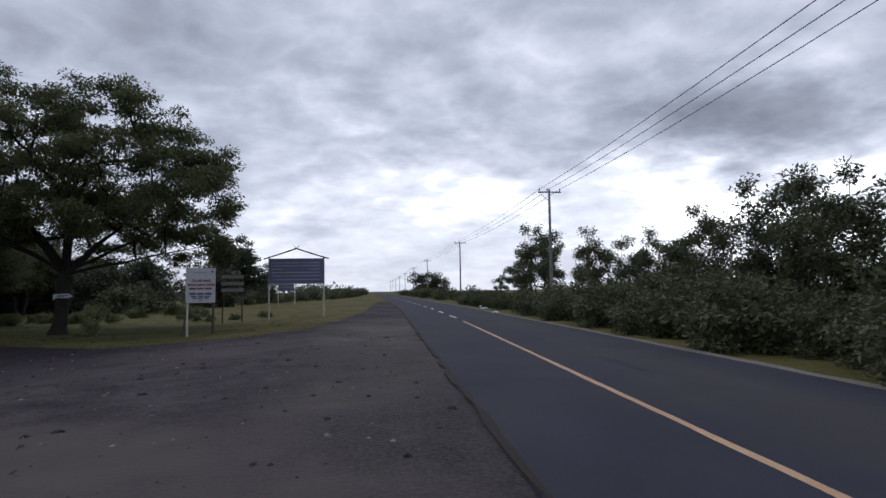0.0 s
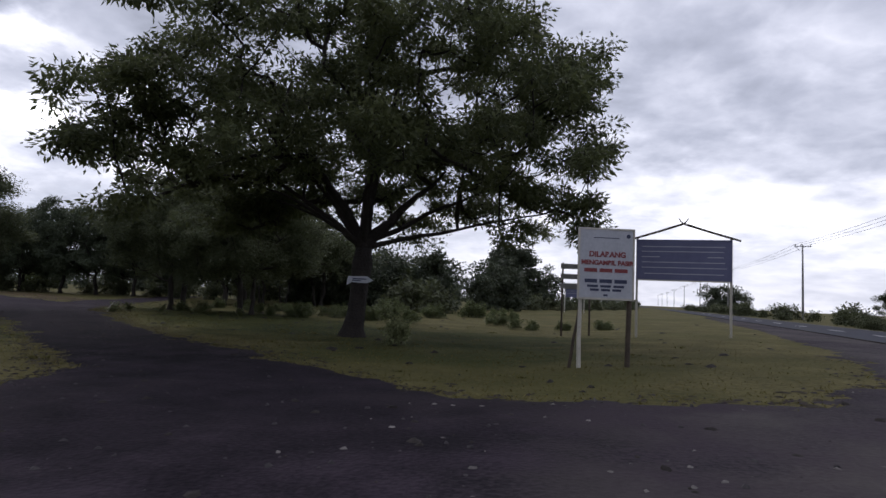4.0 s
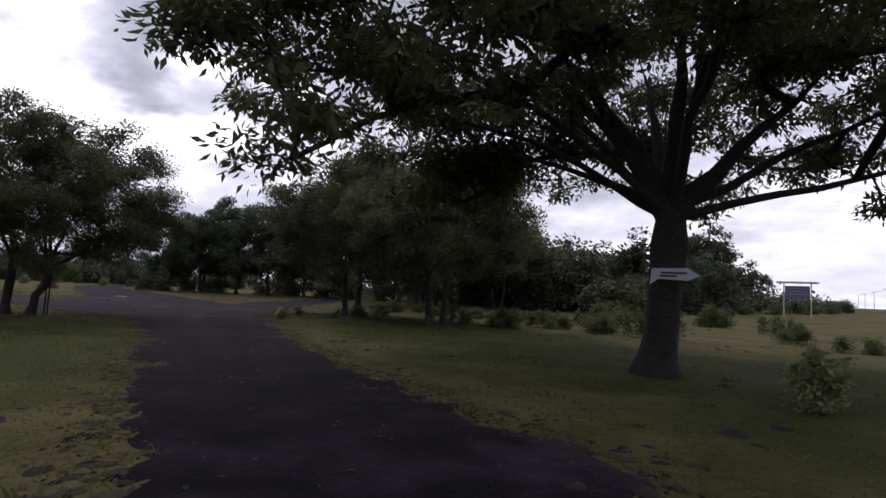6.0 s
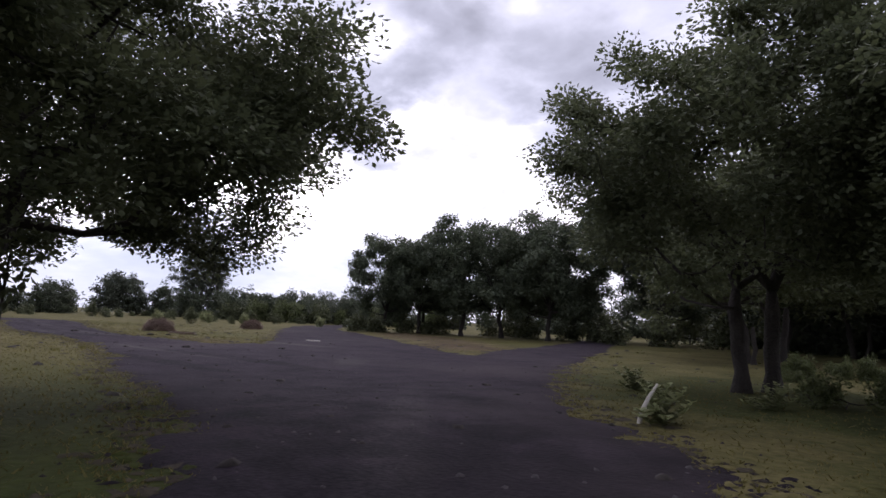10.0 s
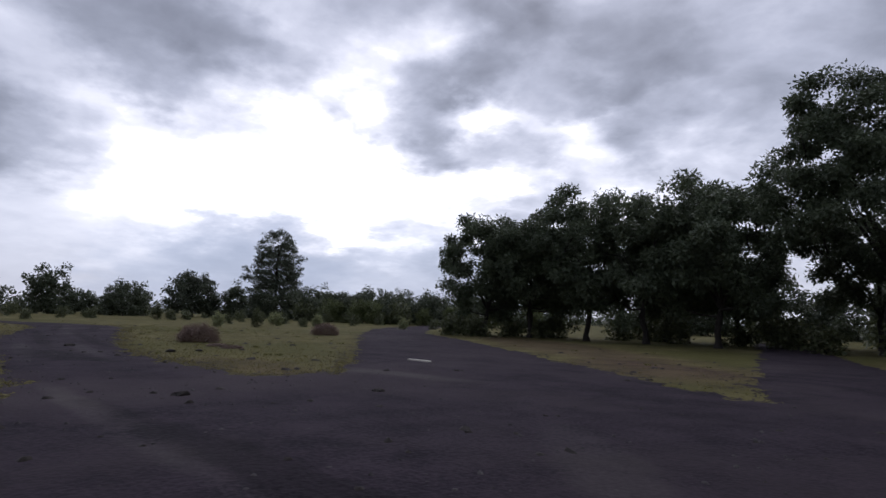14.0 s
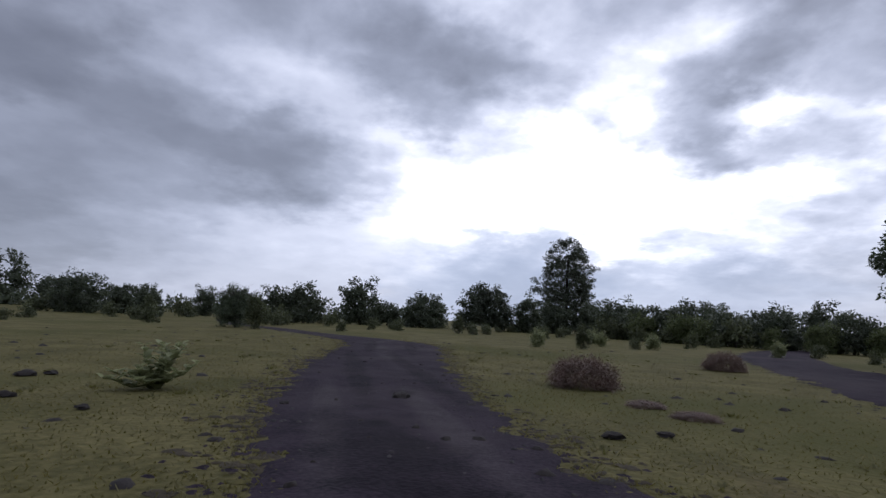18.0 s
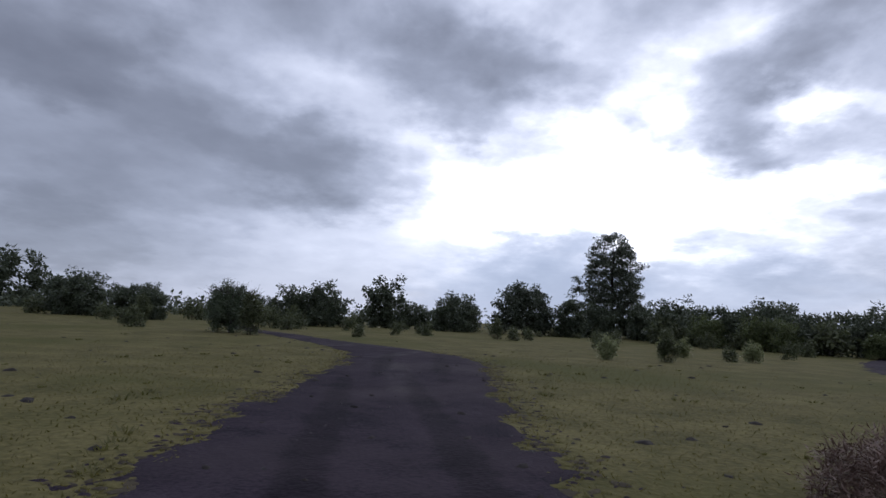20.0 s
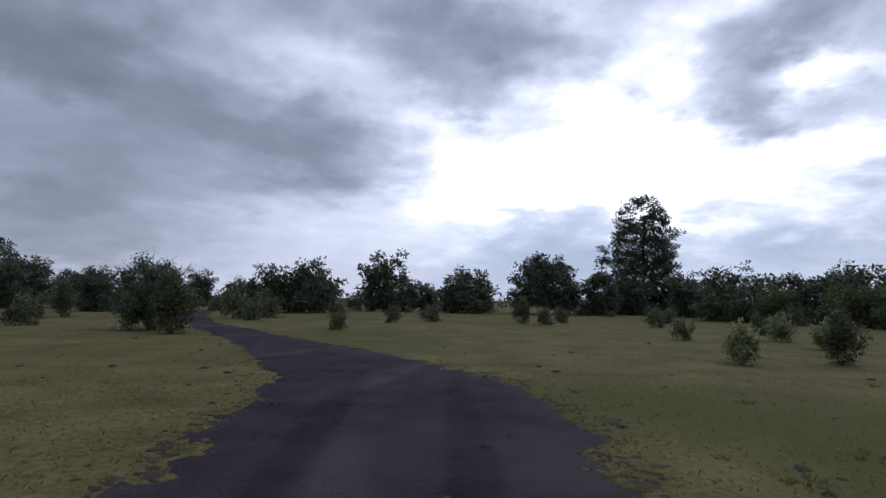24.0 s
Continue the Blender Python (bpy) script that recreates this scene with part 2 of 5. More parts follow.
    return material(name, build)


def foliage(name, dark, pale, through_=0.25):
    """Leaf: every leaf its own shade, a little light coming through."""
    def build(nt, bsdf):
        N, L = nt.nodes.new, nt.links.new
        g = N("ShaderNodeNewGeometry")
        tc = N("ShaderNodeTexCoord")
        n = N("ShaderNodeTexNoise")
        n.inputs["Scale"].default_value, n.inputs["Detail"].default_value = 0.6, 3.0
        L(tc.outputs["Object"], n.inputs["Vector"])
        f = N("ShaderNodeMath")
        f.operation = "MULTIPLY_ADD"
        L(g.outputs["Random Per Island"], f.inputs[0])
        f.inputs[1].default_value = 0.6
        h = N("ShaderNodeMath")
        h.operation = "MULTIPLY_ADD"
        L(n.outputs[0], h.inputs[0])
        h.inputs[1].default_value, h.inputs[2].default_value = 1.3, -0.45
        L(h.outputs[0], f.inputs[2])
        mix = N("ShaderNodeMix")
        mix.data_type, mix.clamp_factor = "RGBA", True
        L(f.outputs[0], mix.inputs[0])
        mix.inputs[6].default_value, mix.inputs[7].default_value = (*dark, 1), (*pale, 1)
        L(mix.outputs[2], bsdf.inputs["Base Color"])
        bsdf.inputs["Roughness"].default_value = 0.55
        bsdf.inputs["Specular IOR Level"].default_value = 0.3
        tr = N("ShaderNodeBsdfTranslucent")
        L(mix.outputs[2], tr.inputs[0])
        ms = N("ShaderNodeMixShader")
        ms.inputs[0].default_value = through_
        L(bsdf.outputs[0], ms.inputs[1])
        L(tr.outputs[0], ms.inputs[2])
        L(ms.outputs[0], nt.nodes["Material Output"].inputs[0])
    return material(name, build)


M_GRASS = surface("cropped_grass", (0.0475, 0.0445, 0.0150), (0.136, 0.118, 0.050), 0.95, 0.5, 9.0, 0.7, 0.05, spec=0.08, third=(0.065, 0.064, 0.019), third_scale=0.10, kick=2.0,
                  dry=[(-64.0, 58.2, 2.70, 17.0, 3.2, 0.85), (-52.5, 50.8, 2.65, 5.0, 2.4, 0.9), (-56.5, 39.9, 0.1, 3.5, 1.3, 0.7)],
                  # greener grass, darkened further by tree shade painted into its colour
                  lush_shade=[(-17.5, 34.0, 0.3, 9.0, 5.5, 0.8), (-25.5, 37.5, -0.75, 8.5, 6.0, 0.9), (-34.0, 43.0, -0.45, 8.0, 4.5, 0.9), (-31.0, 26.0, -0.6, 9.0, 4.5, 0.9), (-36.5, 30.0, -0.35, 6.5, 4.0, 0.9), (-14.5, 28.5, 0.3, 5.5, 4.0, 0.7)])
M_BLADE = foliage("grass_blade", (0.083, 0.077, 0.023), (0.170, 0.147, 0.052), 0.55)
M_TUFT = foliage("rank_grass", (0.080, 0.080, 0.026), (0.150, 0.138, 0.048), 0.5)
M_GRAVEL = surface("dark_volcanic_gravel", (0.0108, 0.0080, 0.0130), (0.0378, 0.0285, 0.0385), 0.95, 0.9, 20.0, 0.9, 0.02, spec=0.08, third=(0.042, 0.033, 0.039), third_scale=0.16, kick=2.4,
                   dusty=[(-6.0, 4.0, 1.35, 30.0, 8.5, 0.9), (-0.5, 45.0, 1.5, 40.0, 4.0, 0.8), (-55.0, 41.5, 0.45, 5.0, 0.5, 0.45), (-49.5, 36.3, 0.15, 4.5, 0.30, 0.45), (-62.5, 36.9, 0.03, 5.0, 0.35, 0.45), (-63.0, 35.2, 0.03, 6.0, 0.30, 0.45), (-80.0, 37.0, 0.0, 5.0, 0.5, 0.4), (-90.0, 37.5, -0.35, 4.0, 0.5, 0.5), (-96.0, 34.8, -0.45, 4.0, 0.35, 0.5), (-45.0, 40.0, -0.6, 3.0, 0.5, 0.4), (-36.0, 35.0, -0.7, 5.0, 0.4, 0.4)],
                   # first two: tree shade painted into the gravel colour; the rest are stains
                   stains_and_shade=[(-27.5, 29.0, -0.66, 13.0, 6.0, 0.85), (-15.5, 20.5, -0.75, 6.0, 4.5, 0.6), (-60.3, 35.9, 0.25, 3.4, 0.9, 0.62), (-66.0, 36.6, 0.0, 0.5, 0.3, 0.7), (-57.0, 40.2, 0.3, 2.6, 0.7, 0.4), (-46.5, 35.0, 0.2, 5.0, 0.45, 0.65), (-46.5, 37.2, 0.2, 5.0, 0.40, 0.60),
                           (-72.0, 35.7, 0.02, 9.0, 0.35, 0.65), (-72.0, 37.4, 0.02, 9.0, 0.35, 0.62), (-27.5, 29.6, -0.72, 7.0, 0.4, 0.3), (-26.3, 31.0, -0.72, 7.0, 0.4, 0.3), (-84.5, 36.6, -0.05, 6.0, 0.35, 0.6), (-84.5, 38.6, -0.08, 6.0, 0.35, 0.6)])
M_SOIL = surface("worn_brown_soil", (0.026, 0.022, 0.018), (0.072, 0.060, 0.040), 0.95, 1.6, 14.0, 0.8, 0.03, spec=0.08, island=0.5)
M_ASPHALT = surface("asphalt", (0.020, 0.0215, 0.033), (0.036, 0.0385, 0.054), 0.9, 0.6, 60.0, 0.35, 0.006, spec=0.2, third=(0.034, 0.034, 0.040), third_scale=0.25, kick=1.8,
                    greyed=[(3.6, 24.0, 1.505, 26.0, 1.1, 0.8), (1.5, 3.0, 1.505, 12.0, 1.2, 0.8)], stains_and_shade=[(3.2, 26.0, 1.50, 1.1, 0.35, 0.5), (1.6, 9.0, 1.50, 1.4, 0.18, 0.4)])
M_SAND = surface("pale_roadside_sand", (0.11, 0.098, 0.088), (0.20, 0.178, 0.155), 0.95, 1.5, 25.0, 0.5, 0.02)
M_ORANGE = surface("worn_orange_paint", (0.34, 0.20, 0.11), (0.58, 0.39, 0.25), 0.8, 3.0, 30.0, 0.2, 0.004)
M_WHITELINE = surface("worn_white_paint", (0.40, 0.40, 0.40), (0.72, 0.72, 0.70), 0.8, 3.0, 30.0, 0.2, 0.004)
M_BARK = surface("dark_bark", (0.015, 0.013, 0.012), (0.052, 0.044, 0.039), 0.95, 2.5, 16.0, 1.0, 0.07)
M_BARK2 = surface("grey_bark", (0.024, 0.021, 0.019), (0.070, 0.060, 0.052), 0.95, 2.5, 18.0, 0.9, 0.04)
M_LEAF_BIG = foliage("rain_tree_leaf", (0.055, 0.068, 0.032), (0.125, 0.142, 0.058), 0.5)
M_LEAF_SMALL = foliage("small_dark_leaf", (0.066, 0.080, 0.042), (0.138, 0.156, 0.078), 0.48)
M_LEAF_CLUMP = foliage("broad_dark_leaf", (0.055, 0.071, 0.046), (0.118, 0.142, 0.082), 0.35)
M_LEAF_FAR = foliage("far_leaf", (0.040, 0.052, 0.034), (0.090, 0.105, 0.060), 0.3)
M_LEAF_CONE = foliage("feathery_leaf", (0.040, 0.050, 0.036), (0.085, 0.098, 0.062), 0.3)
M_LEAF_ROAD = foliage("roadside_leaf", (0.050, 0.062, 0.034), (0.110, 0.128, 0.066), 0.35)
M_LEAF_BUSH = foliage("bush_leaf", (0.050, 0.060, 0.030), (0.115, 0.128, 0.060), 0.3)
M_LEAF_LIGHT = foliage("light_bush_leaf", (0.070, 0.088, 0.034), (0.150, 0.172, 0.070), 0.4)
M_LEAF_PALE = foliage("pale_shrub_leaf", (0.155, 0.172, 0.078), (0.28, 0.300, 0.150), 0.4)
M_LEAF_DRY = foliage("dry_twig_leaf", (0.115, 0.075, 0.060), (0.180, 0.120, 0.095), 0.1)
M_WOOD_DARK = surface("weathered_dark_wood", (0.035, 0.028, 0.022), (0.11, 0.085, 0.065), 0.9, 4.0, 30.0, 0.6, 0.01)
M_WOOD_PALE = surface("pale_painted_wood", (0.38, 0.35, 0.30), (0.60, 0.57, 0.50), 0.8, 4.0, 30.0, 0.4, 0.006)
M_BOARD_WHITE = surface("white_sign_board", (0.36, 0.37, 0.41), (0.50, 0.51, 0.55), 0.6, 2.0, 20.0, 0.15, 0.004)
M_BOARD_BLUE = surface("faded_blue_board", (0.115, 0.12, 0.21), (0.165, 0.17, 0.28), 0.6, 2.0, 15.0, 0.15, 0.004)
M_STEEL = surface("galvanised_steel", (0.22, 0.23, 0.25), (0.40, 0.41, 0.43), 0.55, 5.0, 40.0, 0.1, 0.003, metal=0.5)
M_CONCRETE = surface("pole_concrete", (0.15, 0.145, 0.14), (0.27, 0.26, 0.25), 0.9, 2.0, 25.0, 0.4, 0.01)
M_CERAMIC = surface("brown_ceramic", (0.06, 0.03, 0.02), (0.10, 0.06, 0.04), 0.3, 5.0, 40.0, 0.0)
M_WIRE = surface("wire_black", (0.02, 0.02, 0.022), (0.04, 0.04, 0.045), 0.6, 5.0, 40.0, 0.0)
M_RED = surface("faded_red_letters", (0.16, 0.035, 0.04), (0.28, 0.075, 0.075), 0.7, 8.0, 50.0, 0.1, 0.002)
M_INK = surface("dark_blue_letters", (0.03, 0.035, 0.07), (0.07, 0.08, 0.13), 0.7, 8.0, 50.0, 0.1, 0.002)
M_LITTER = surface("white_plastic", (0.55, 0.56, 0.58), (0.72, 0.73, 0.75), 0.5, 3.0, 20.0, 0.3, 0.01)
M_CLOD = surface("dark_clod", (0.011, 0.009, 0.009), (0.034, 0.028, 0.025), 0.95, 8.0, 40.0, 0.6, 0.01)
M_STONE = surface("pale_stone", (0.05, 0.045, 0.043), (0.19, 0.175, 0.165), 0.9, 8.0, 40.0, 0.3, 0.005, island=0.8)
M_PEBBLE = surface("grey_pebble", (0.020, 0.018, 0.020), (0.060, 0.054, 0.056), 0.9, 8.0, 40.0, 0.3, 0.005, island=0.5)
M_ROOF = surface("pale_sheet_roof", (0.45, 0.46, 0.48), (0.62, 0.63, 0.65), 0.5, 1.0, 20.0, 0.1, 0.01)


# ------------------------------------------------------------------ helpers of the scene
def mesh_of(name, verts, faces, mat, smooth=False):
    me = bpy.data.meshes.new(name)
    me.from_pydata([tuple(v) for v in verts], [], faces)
    me.materials.append(mat)
    if smooth:
        me.polygons.foreach_set("use_smooth", [True] * len(me.polygons))
    me.update()
    return me


def quads_mesh(name, corners, mat):
    """corners: (n, 4, 3) array, one free quad each."""
    n = len(corners)
    me = bpy.data.meshes.new(name)
    me.vertices.add(4 * n)
    me.vertices.foreach_set("co", np.ascontiguousarray(corners, dtype=np.float32).ravel())
    me.loops.add(4 * n)
    me.loops.foreach_set("vertex_index", np.arange(4 * n, dtype=np.int32))
    me.polygons.add(n)
    me.polygons.foreach_set("loop_start", np.arange(0, 4 * n, 4, dtype=np.int32))
    me.materials.append(mat)
    me.update(calc_edges=True)
    return me


def thing(name, x, y, z, label, category, group="", turn=0.0):
    ob = new(name)
    ob.empty_display_size = 0.2
    ob.matrix_world = pose(x, y, z, 0, 0, turn)
    return tagged(ob, label, category, group)


def part_mesh(name, me, parent, label=""):
    ob = new(name, me)
    ob.parent = parent
    return tagged(ob, label)


def part(name, bm, mat, parent, label="", smooth=False):
    me = bpy.data.meshes.new(name)
    bm.to_mesh(me)
    bm.free()
    me.materials.append(mat)
    if smooth:
        me.polygons.foreach_set("use_smooth", [True] * len(me.polygons))
    return part_mesh(name, me, parent, label)


def box(bm, x0, x1, y0, y1, z0, z1, bevel=0.0):
    m = pose((x0 + x1) / 2, (y0 + y1) / 2, (z0 + z1) / 2) @ Matrix.Diagonal((x1 - x0, y1 - y0, z1 - z0, 1))
    r = bmesh.ops.create_cube(bm, size=1.0, matrix=m)
    if bevel:
        edges = list({e for v in r["verts"] for e in v.link_edges})
        bmesh.ops.bevel(bm, geom=edges, offset=bevel, segments=1, affect="EDGES")
    return bm


def tube(points, radii, sides, verts, faces):
    """A tapered tube along points, added to verts and faces."""
    pts = [Vector(p) for p in points]
    start = len(verts)
    side = None
    for i, p in enumerate(pts):
        d = (pts[min(i + 1, len(pts) - 1)] - pts[max(i - 1, 0)]).normalized()
        if side is None:
            side = d.orthogonal().normalized()
        side = (side - d * side.dot(d)).normalized()
        other = d.cross(side)
        for k in range(sides):
            a = 2 * math.pi * k / sides
            verts.append(p + (side * math.cos(a) + other * math.sin(a)) * radii[i])
    for i in range(len(pts) - 1):
        for k in range(sides):
            a, b = start + i * sides + k, start + i * sides + (k + 1) % sides
            faces.append((a, b, b + sides, a + sides))
    faces.append(tuple(range(start + (len(pts) - 1) * sides, start + len(pts) * sides)))
    return verts, faces


def smooth(a, b, x):
    t = np.clip((x - a) / (b - a), 0, 1)
    return t * t * (3 - 2 * t)


# ------------------------------------------------------------------ the lie of the land
def road_left(y):
    """x of the left edge of the asphalt at y."""
    y = np.asarray(y, dtype=float)
    return np.where(y < 50, -2.7 + 0.066 * y, 0.6 + 0.043 * (y - 50))


def land(x, y):
    """Height of the ground: the road runs on a low bank."""
    x, y = np.asarray(x, dtype=float), np.asarray(y, dtype=float)
    s = x - road_left(y)
    bank = 0.46 * smooth(-14.0, -2.5, s) * smooth(420, 250, np.abs(y))
    wave = 0.035 * np.sin(0.21 * x + 1.3) * np.cos(0.17 * y - 0.4) + 0.02 * np.sin(0.53 * x - 0.31 * y)
    return bank + wave * smooth(-4, -12, s)


def spot(x, y):
    return float(land(x, y))


# outline of the dark gravel: the apron by the road, the way in, and its three branches
# (the outline is in four stretches)
APRON = [(-2.4, -70), (-2.0, 2), (-1.5, 9.8), (-0.4, 25), (1.2, 52), (2.0, 80), (1.5, 88), (0.2, 80), (-2.2, 48), (-4.1, 31), (-5.8, 24), (-7.6, 21.3), (-9.6, 20.9), (-11.2, 20.8), (-13.2, 21.8), (-15.2, 23.3), (-18.0, 25.0), (-21.6, 27.5), (-26.2, 30.4), (-29.3, 32.8), (-33.2, 36.3), (-35.4, 37.7), (-37.8, 40.1), (-41.7, 45.8)]
WAY_IN = [(-47.7, 56.6), (-55.0, 68.5), (-64, 84), (-67, 83), (-58.0, 67.2), (-55.0, 61.5), (-49.0, 49.9), (-47.2, 46.8), (-49.2, 47.2), (-51.6, 48.2), (-58.3, 51.6), (-66.2, 55.2), (-80.7, 60.9), (-90, 66.8), (-104, 78), (-118, 92), (-121, 89), (-106, 73), (-95, 64.0), (-89.5, 60.4), (-76.5, 53.0), (-60.8, 45.0), (-54.9, 41.9), (-53.6, 40.4)]
BRANCHES = [(-54.5, 39.1), (-56.9, 38.4), (-60.5, 38.0), (-65.5, 38.1), (-75, 39.0), (-80, 39.6), (-85.3, 40.5), (-87.6, 40.5), (-89.3, 40.0), (-92.2, 39.1), (-94.3, 38.1), (-98.2, 36.4), (-106, 32.0), (-116, 26.6), (-128, 22.4), (-150, 17), (-150, 15), (-127, 20.2), (-116, 23.9), (-105.2, 29.2), (-98.6, 32.1), (-91.2, 34.5), (-87.5, 35.1), (-84, 35.3)]
WAY_ON = [(-79, 34.7), (-74, 34.2), (-65.7, 34.0), (-58.3, 34.7), (-55.4, 34.9), (-52.9, 35.1), (-50, 34.7), (-47, 34.1), (-44.5, 33.8), (-39.7, 33.3), (-37.0, 32.7), (-35.3, 31.9), (-30.8, 29.3), (-28.4, 27.7), (-24.3, 24.7), (-21.1, 22.5), (-18.9, 20.8), (-18.5, 19.8), (-19.5, 17), (-18, 12), (-14, 6), (-10.5, -2), (-9, -20), (-8, -70)]
TRACK = APRON + WAY_IN + BRANCHES + WAY_ON


def track_depth(x, y):
    """Distance inside (negative) or outside (positive) the dark gravel."""
    p = np.array(TRACK, dtype=float)
    q = np.roll(p, -1, axis=0)
    best = np.full(x.shape, 1e9)
    inside = np.zeros(x.shape, dtype=bool)
    for (ax, ay), (bx, by) in zip(p, q):
        dx, dy = bx - ax, by - ay
        t = np.clip(((x - ax) * dx + (y - ay) * dy) / (dx * dx + dy * dy), 0, 1)
        best = np.minimum(best, np.hypot(x - ax - t * dx, y - ay - t * dy))
        cross = (ay > y) != (by > y)
        with np.errstate(divide="ignore", invalid="ignore"):
            inside ^= cross & (x < ax + (y - ay) * dx / (dy if dy else 1e-9))
    ragged = np.zeros(x.shape)
    for n in np.argwhere(best < 1.3):
        n = tuple(n)
        p = Vector((float(x[n]), float(y[n]), 0.0))
        ragged[n] = 0.22 * noise.noise(p * 0.45) + 0.42 * noise.noise(p * 1.1 + Vector((7, 3, 1))) + 0.42 * noise.noise(p * 2.1) + 0.22 * noise.noise(p * 4.3)
    return np.where(inside, -best, best) + ragged


# ------------------------------------------------------------------ ground
def build_ground():
    def axis(lo, hi, mid0, mid1, step):
        a = list(np.arange(mid0, mid1 + 0.01, step))
        d = step
        while a[-1] < hi:
            d *= 1.35
            a.append(a[-1] + d)
        d = step
        while a[0] > lo:
            d *= 1.35
            a.insert(0, a[0] - d)
        return np.array(a)
    xs, ys = axis(-3000, 3000, -150, 40, 1.25), axis(-3000, 3000, -30, 130, 1.25)
    X, Y = np.meshgrid(xs, ys)
    Z = land(X, Y)
    v = np.stack([X, Y, Z], -1).reshape(-1, 3)
    w = len(xs)
    f = [(j * w + i, j * w + i + 1, (j + 1) * w + i + 1, (j + 1) * w + i) for j in range(len(ys) - 1) for i in range(w - 1)]
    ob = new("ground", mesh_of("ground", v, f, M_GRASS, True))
    tagged(ob, "cropped olive-green grassland with dry yellowish patches", "grass", kind="structure")


def build_track():
    step = 0.30
    xs, ys = np.arange(-152, 4, step), np.arange(-72, 96, step)
    X, Y = np.meshgrid(xs, ys)
    D = track_depth(X, Y)
    Z = land(X, Y)
    verts, faces, known = [], [], {}

    def corner(x, y, d):
        key = (round(x, 3), round(y, 3))
        if key not in known:
            known[key] = len(verts)
            lift = 0.018 * float(smooth(0.02, -0.5, d)) + 0.010 * noise.noise(Vector((x * 0.7, y * 0.7, 4.0))) * float(smooth(-0.3, -1, d))
            verts.append((x, y, spot(x, y) + 0.012 + lift - 0.03 * float(smooth(-0.12, 0.0, d))))
        return known[key]
    cells = np.argwhere((np.minimum(np.minimum(D[:-1, :-1], D[1:, :-1]), np.minimum(D[:-1, 1:], D[1:, 1:])) < 0))
    for j, i in cells:
        ring = [(xs[i], ys[j], D[j, i]), (xs[i + 1], ys[j], D[j, i + 1]), (xs[i + 1], ys[j + 1], D[j + 1, i + 1]), (xs[i], ys[j + 1], D[j + 1, i])]
        out = []
        for a, b in zip(ring, ring[1:] + ring[:1]):
            if a[2] < 0:
                out.append(a)
            if (a[2] < 0) != (b[2] < 0):
                t = a[2] / (a[2] - b[2])
                out.append((a[0] + t * (b[0] - a[0]), a[1] + t * (b[1] - a[1]), 0.0))
        if len(out) > 2:
            idx = [corner(*p) for p in out]
            if len(set(idx)) > 2:
                faces.append(tuple(dict.fromkeys(idx)))
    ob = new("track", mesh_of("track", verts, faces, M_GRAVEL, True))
    tagged(ob, "dark purplish-grey volcanic gravel track with ragged grassy edges", "dirt track", kind="structure")


def ribbon(name, ys, left, right, lift, mat, edge=0.0, ragged=0.0, seed=1):
    """A strip along the road between two x offsets from its left edge."""
    rng = random.Random(seed)
    verts, faces = [], []
    for y in ys:
        base = float(road_left(y))
        if name == "road_line":
            base += 0.020 * max(y - 8, -10)
        a, b = base + left + rng.uniform(-ragged, ragged), base + right + rng.uniform(-ragged, ragged) * 0.6
        row = []
        for x, low in ((a - 0.01, 1), (a, 0), ((a + b) / 2, 0), (b, 0), (b + 0.01, 1)):
            row.append((x, y, spot(x, y) + lift - (edge if low else 0.0)))
        verts += row
    n = 5
    for j in range(len(ys) - 1):
        for i in range(n - 1):
            a = j * n + i
            faces.append((a, a + 1, a + n + 1, a + n))
    return mesh_of(name, verts, faces, mat)


def build_road():
    ys = list(np.arange(-80, 60, 0.6)) + list(np.arange(60, 250, 4)) + list(np.arange(250, 1400, 50))
    ob = new("road", ribbon("road", ys, 0.19, 6.1, 0.055, M_ASPHALT, 0.12, 0.06, 3))
    tagged(ob, "dark grey asphalt country road with a broken edge", "road", kind="structure")
    ob = new("road_verge", ribbon("road_verge", ys, 6.00, 6.42, 0.045, M_SAND, 0.1, 0.10, 4))
    tagged(ob, "pale sandy strip along the asphalt", "verge", kind="structure")
    ob = new("road_seam", ribbon("road_seam", ys[:260], 0.16, 0.25, 0.064, M_CLOD, 0.12, 0.055, 7))
    tagged(ob, "black crumbling edge of the asphalt", "road edge", kind="structure")
    ob = new("road_line", ribbon("road_line", list(np.arange(-60, 27, 0.5)), 2.35, 2.44, 0.060, M_ORANGE, 0.002, 0.012, 5))
    tagged(ob, "worn orange solid line on the asphalt", "road marking", kind="structure")
    for k in range(14):
        y0 = 30 + 7.5 * k
        ob = new("road_dash", ribbon("road_dash", list(np.arange(y0, y0 + 3.1, 0.5)), 2.75, 2.88, 0.060, M_WHITELINE, 0.002, 0.01, 20 + k))
        tagged(ob, "worn white dash on the asphalt", "road marking", "dashes along the road", kind="structure")


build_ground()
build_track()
build_road()


